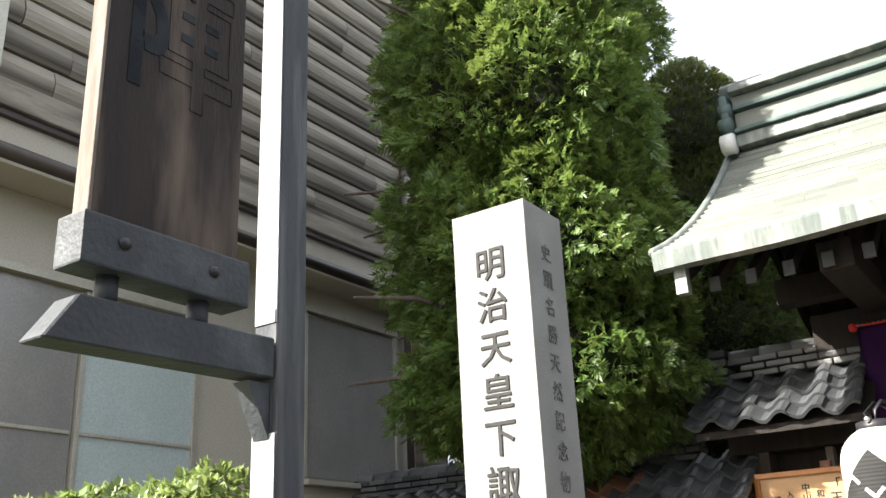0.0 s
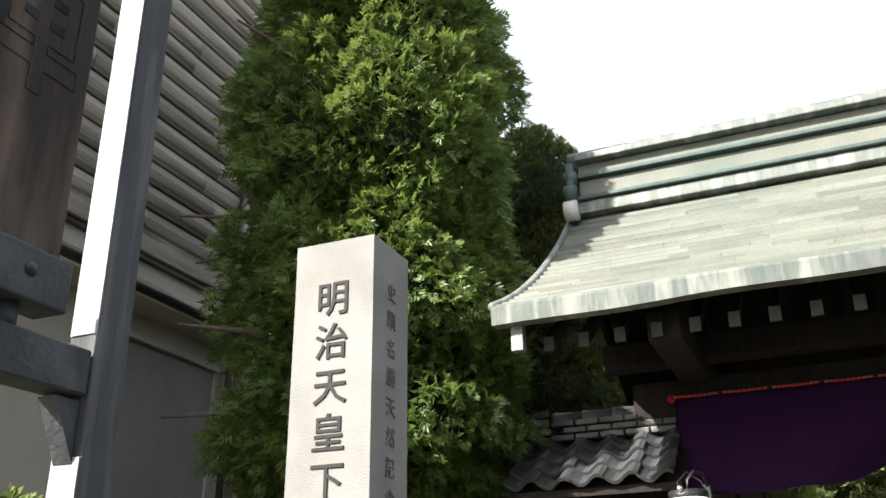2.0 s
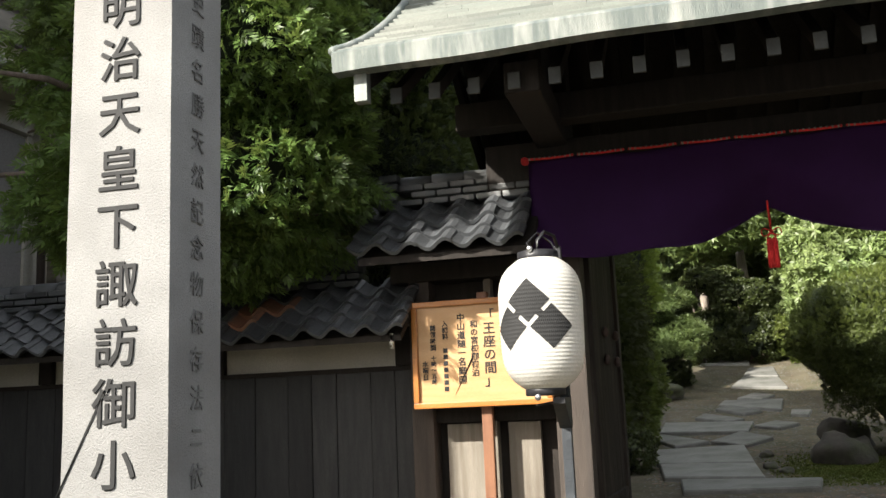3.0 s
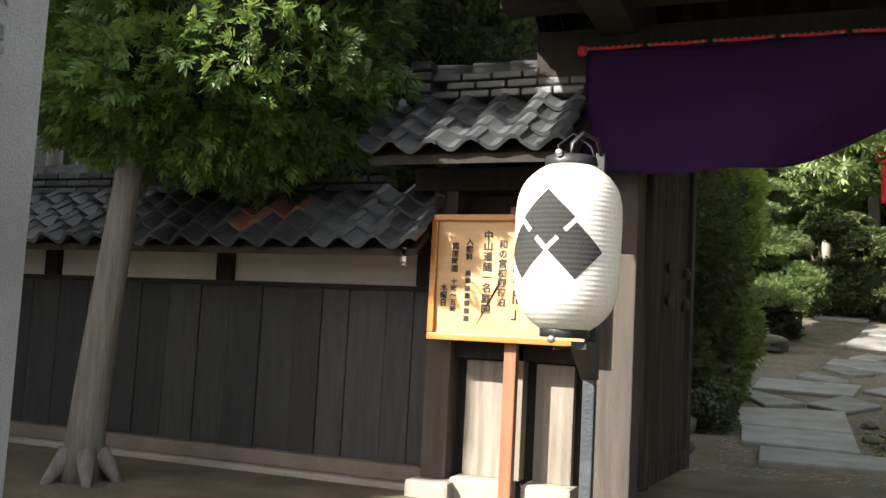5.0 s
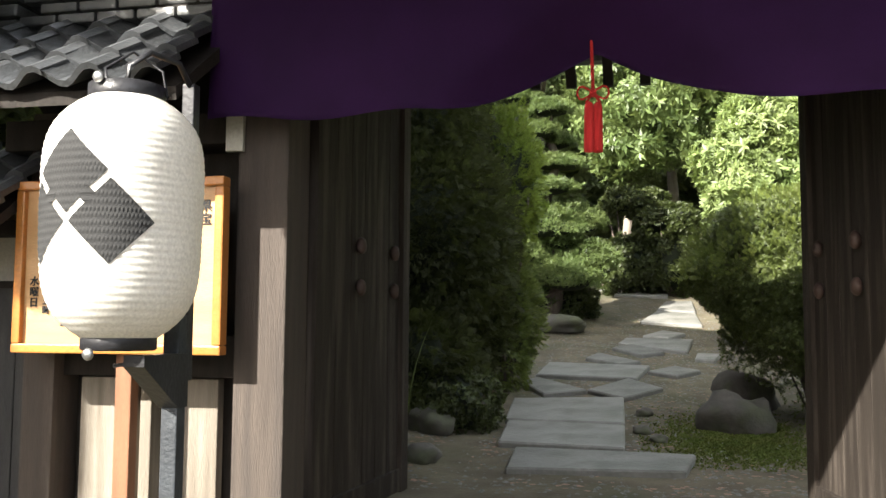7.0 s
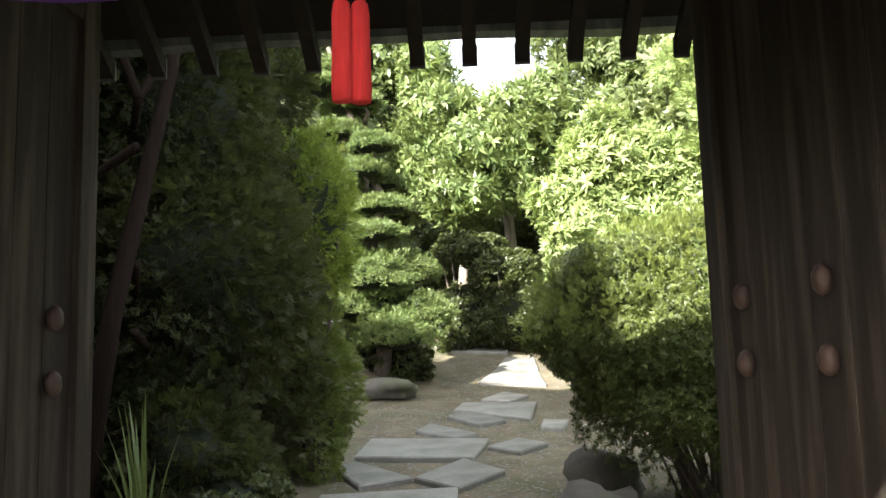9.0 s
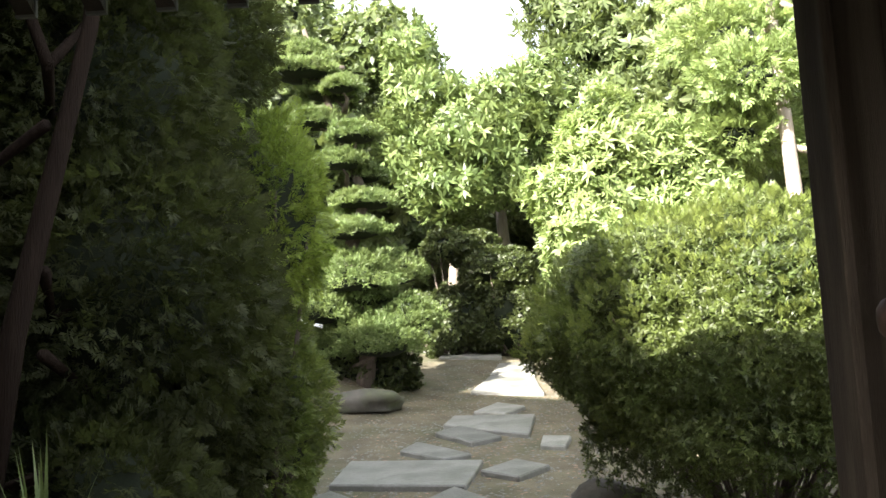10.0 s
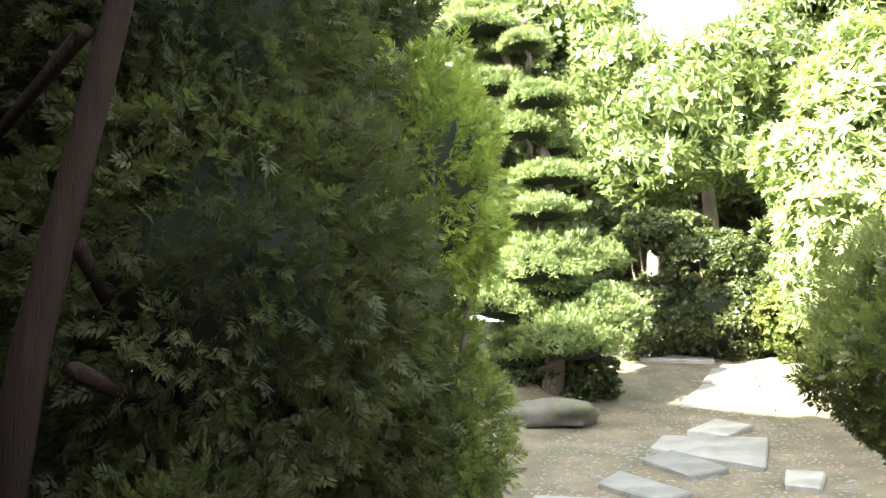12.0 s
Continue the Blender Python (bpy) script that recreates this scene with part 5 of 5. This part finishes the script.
# ---- stones and path ----
def stone_slab(pts, thick=0.1):
    cx = sum(p[0] for p in pts) / len(pts)
    cy = sum(p[1] for p in pts) / len(pts)
    bm = bmesh.new()
    top = [bm.verts.new((x - cx, y - cy, gz(x, y) - gz(cx, cy) + 0.06)) for x, y in pts]
    low = [bm.verts.new((v.co.x, v.co.y, v.co.z - thick)) for v in top]
    bm.faces.new(top), bm.faces.new(low[::-1])
    for i in range(len(pts)):
        j = (i + 1) % len(pts)
        bm.faces.new((top[i], low[i], low[j], top[j]))
    bmesh.ops.recalc_face_normals(bm, faces=bm.faces)
    bmesh.ops.bevel(bm, geom=list(bm.edges), offset=0.015, segments=1, affect="EDGES")
    o = link("stepping_stone", bm, "slab")
    o.location = (cx, cy, gz(cx, cy))
    tagged(o, "flat grey stone slab set in the garden path", "paving slab", "path slabs")


for q in ([(-0.45, 11.16), (0.92, 11.25), (1.04, 12.0), (-0.49, 12.06)],
          [(-0.68, 12.29), (0.45, 12.2), (0.43, 13.42), (-0.76, 13.49)],
          [(-0.8, 13.57), (0.43, 13.53), (0.39, 15.05), (-0.9, 14.98)],
          [(-0.97, 16.25), (-0.59, 15.34), (-0.07, 15.59), (-0.78, 16.58)],
          [(-0.07, 15.59), (0.39, 15.01), (0.86, 15.8), (0.42, 16.48)],
          [(-0.84, 16.82), (0.53, 16.48), (0.71, 17.78), (-0.78, 17.98)],
          [(-0.26, 18.44), (0.27, 17.87), (0.59, 18.11), (-0.07, 18.87)],
          [(0.12, 19.32), (0.59, 18.67), (0.96, 18.99), (0.44, 19.73)],
          [(0.21, 19.85), (1.29, 19.05), (1.46, 20.36), (0.33, 20.57)],
          [(0.61, 20.83), (1.06, 20.5), (1.37, 21.04), (0.98, 21.54)],
          [(0.57, 22.29), (1.73, 22.09), (1.67, 23.26), (0.91, 23.49)],
          [(0.91, 23.59), (1.68, 23.42), (1.66, 24.35), (1.1, 24.37)],
          [(0.67, 17.22), (1.05, 16.83), (1.41, 17.35), (1.07, 17.79)],
          [(1.38, 18.42), (1.66, 18.27), (1.79, 18.84), (1.45, 18.94)],
          [(-0.37, 26.12), (0.42, 25.66), (0.55, 26.37), (-0.26, 26.64)],
          [(-0.01, 25.2), (1.17, 24.9), (1.19, 25.51), (0.1, 25.78)],
          [(-0.28, 27.1), (0.34, 26.71), (0.47, 27.39), (-0.24, 27.68)]):
    stone_slab(q)


def rock(c, r, seed, label="mossy grey garden rock beside the path"):
    o = blob("garden_rock", (0, 0, 0), r, "rock", None, 0.42, 3, "", -r[2] * 0.6, seed)
    o.location = (c[0], c[1], gz(*c) + r[2] * 0.35)
    tagged(o, label, "rock", "garden rocks")


for c, r, s in (((-1.0, 21.2), (0.6, 0.4, 0.2), 1), ((1.5, 13.6), (0.36, 0.3, 0.26), 2), ((-1.2, 11.5), (0.16, 0.13, 0.12), 4), ((-1.45, 12.9), (0.26, 0.24, 0.2), 5),
                ((1.75, 15.0), (0.36, 0.36, 0.3), 6), ((0.6, 13.3), (0.1, 0.09, 0.06), 7), ((0.75, 12.9), (0.08, 0.1, 0.05), 8), ((0.62, 14.2), (0.09, 0.08, 0.06), 9)):
    rock(c, r, s)


def scatter(name, label, category, mat, n, area, size, seed, flat=0.4):
    """Loose pebbles or crumbs strewn on the ground."""
    rg = np.random.default_rng(seed)
    bm = bmesh.new()
    proto = [Vector(v) for v in ((1, 0, 0), (-1, 0, 0), (0, 1, 0), (0, -1, 0), (0, 0, flat), (0, 0, -flat))]
    faces = ((0, 2, 4), (2, 1, 4), (1, 3, 4), (3, 0, 4))
    for k in range(n):
        x, y = rg.uniform(area[0], area[1]), rg.uniform(area[2], area[3])
        s = size * rg.uniform(0.4, 1.5)
        m = Matrix.Translation((x, y, gz(x, y))) @ Matrix.Rotation(rg.uniform(0, 6.28), 4, "Z") @ Matrix.Diagonal((s, s * rg.uniform(0.5, 1), s, 1))
        vs = [bm.verts.new(m @ p) for p in proto]
        for f in faces:
            bm.faces.new([vs[i] for i in f])
    tagged(link(name, bm, mat), label, category, kind="stuff")


scatter("gravel", "loose gravel and crumbs along the garden path", "gravel", "slab", 9000, (-1.8, 2.8, 10.4, 25), 0.022, 3)
scatter("leaf_litter", "dry fallen leaves on the earth", "leaf litter", "legbrown", 3200, (-1.8, 2.4, 10.6, 24), 0.026, 4, 0.1)
rg0 = np.random.default_rng(8)
mp = np.stack([rg0.normal(1.5, 0.4, 9000), rg0.normal(13.0, 0.65, 9000), np.zeros(9000)], 1)
mp = mp[(mp[:, 0] > 0.55) & (mp[:, 1] > 11.6)]
mp[:, 2] = [gz(a, b) for a, b in mp[:, :2]]
ms = foliage("moss", mp, np.tile((0, 0, 1.0), (len(mp), 1)), 0.03, "round", "moss", None, 9)
tagged(ms, "patch of bright green moss on the earth", "moss", kind="stuff")


def iris(x, y, tall, seed):
    g = gz(x, y)
    t, inv = plant("iris_plant", "clump of upright sword-shaped green leaves", "plant", (x, y, g))
    rg = random.Random(seed)
    for k in range(16):
        a, ln = rg.uniform(0, 6.28), tall * rg.uniform(0.6, 1.0)
        bend = rg.uniform(0.05, 0.3)
        w = 0.02
        bm = bmesh.new()
        rows = []
        side = Vector((-math.sin(a), math.cos(a), 0))
        for i in range(6):
            s = i / 5
            p = Vector((x + 0.06 * math.cos(a) + bend * s * s * math.cos(a), y + 0.06 * math.sin(a) + bend * s * s * math.sin(a), g + ln * (s - 0.25 * bend * s * s)))
            ww = w * (1 - s ** 2) + 0.001
            rows.append((bm.verts.new(p + side * ww), bm.verts.new(p + Vector((0.006, 0.006, 0)) * (1 - s)), bm.verts.new(p - side * ww)))
        for p0, p1 in zip(rows, rows[1:]):
            bm.faces.new((p0[0], p0[1], p1[1], p1[0]))
            bm.faces.new((p0[1], p0[2], p1[2], p1[1]))
        o = link("blade", bm, "pine", t)
        o.matrix_parent_inverse = inv


iris(-1.3, 13.2, 0.6, 5)
iris(-1.62, 12.4, 1.25, 6)
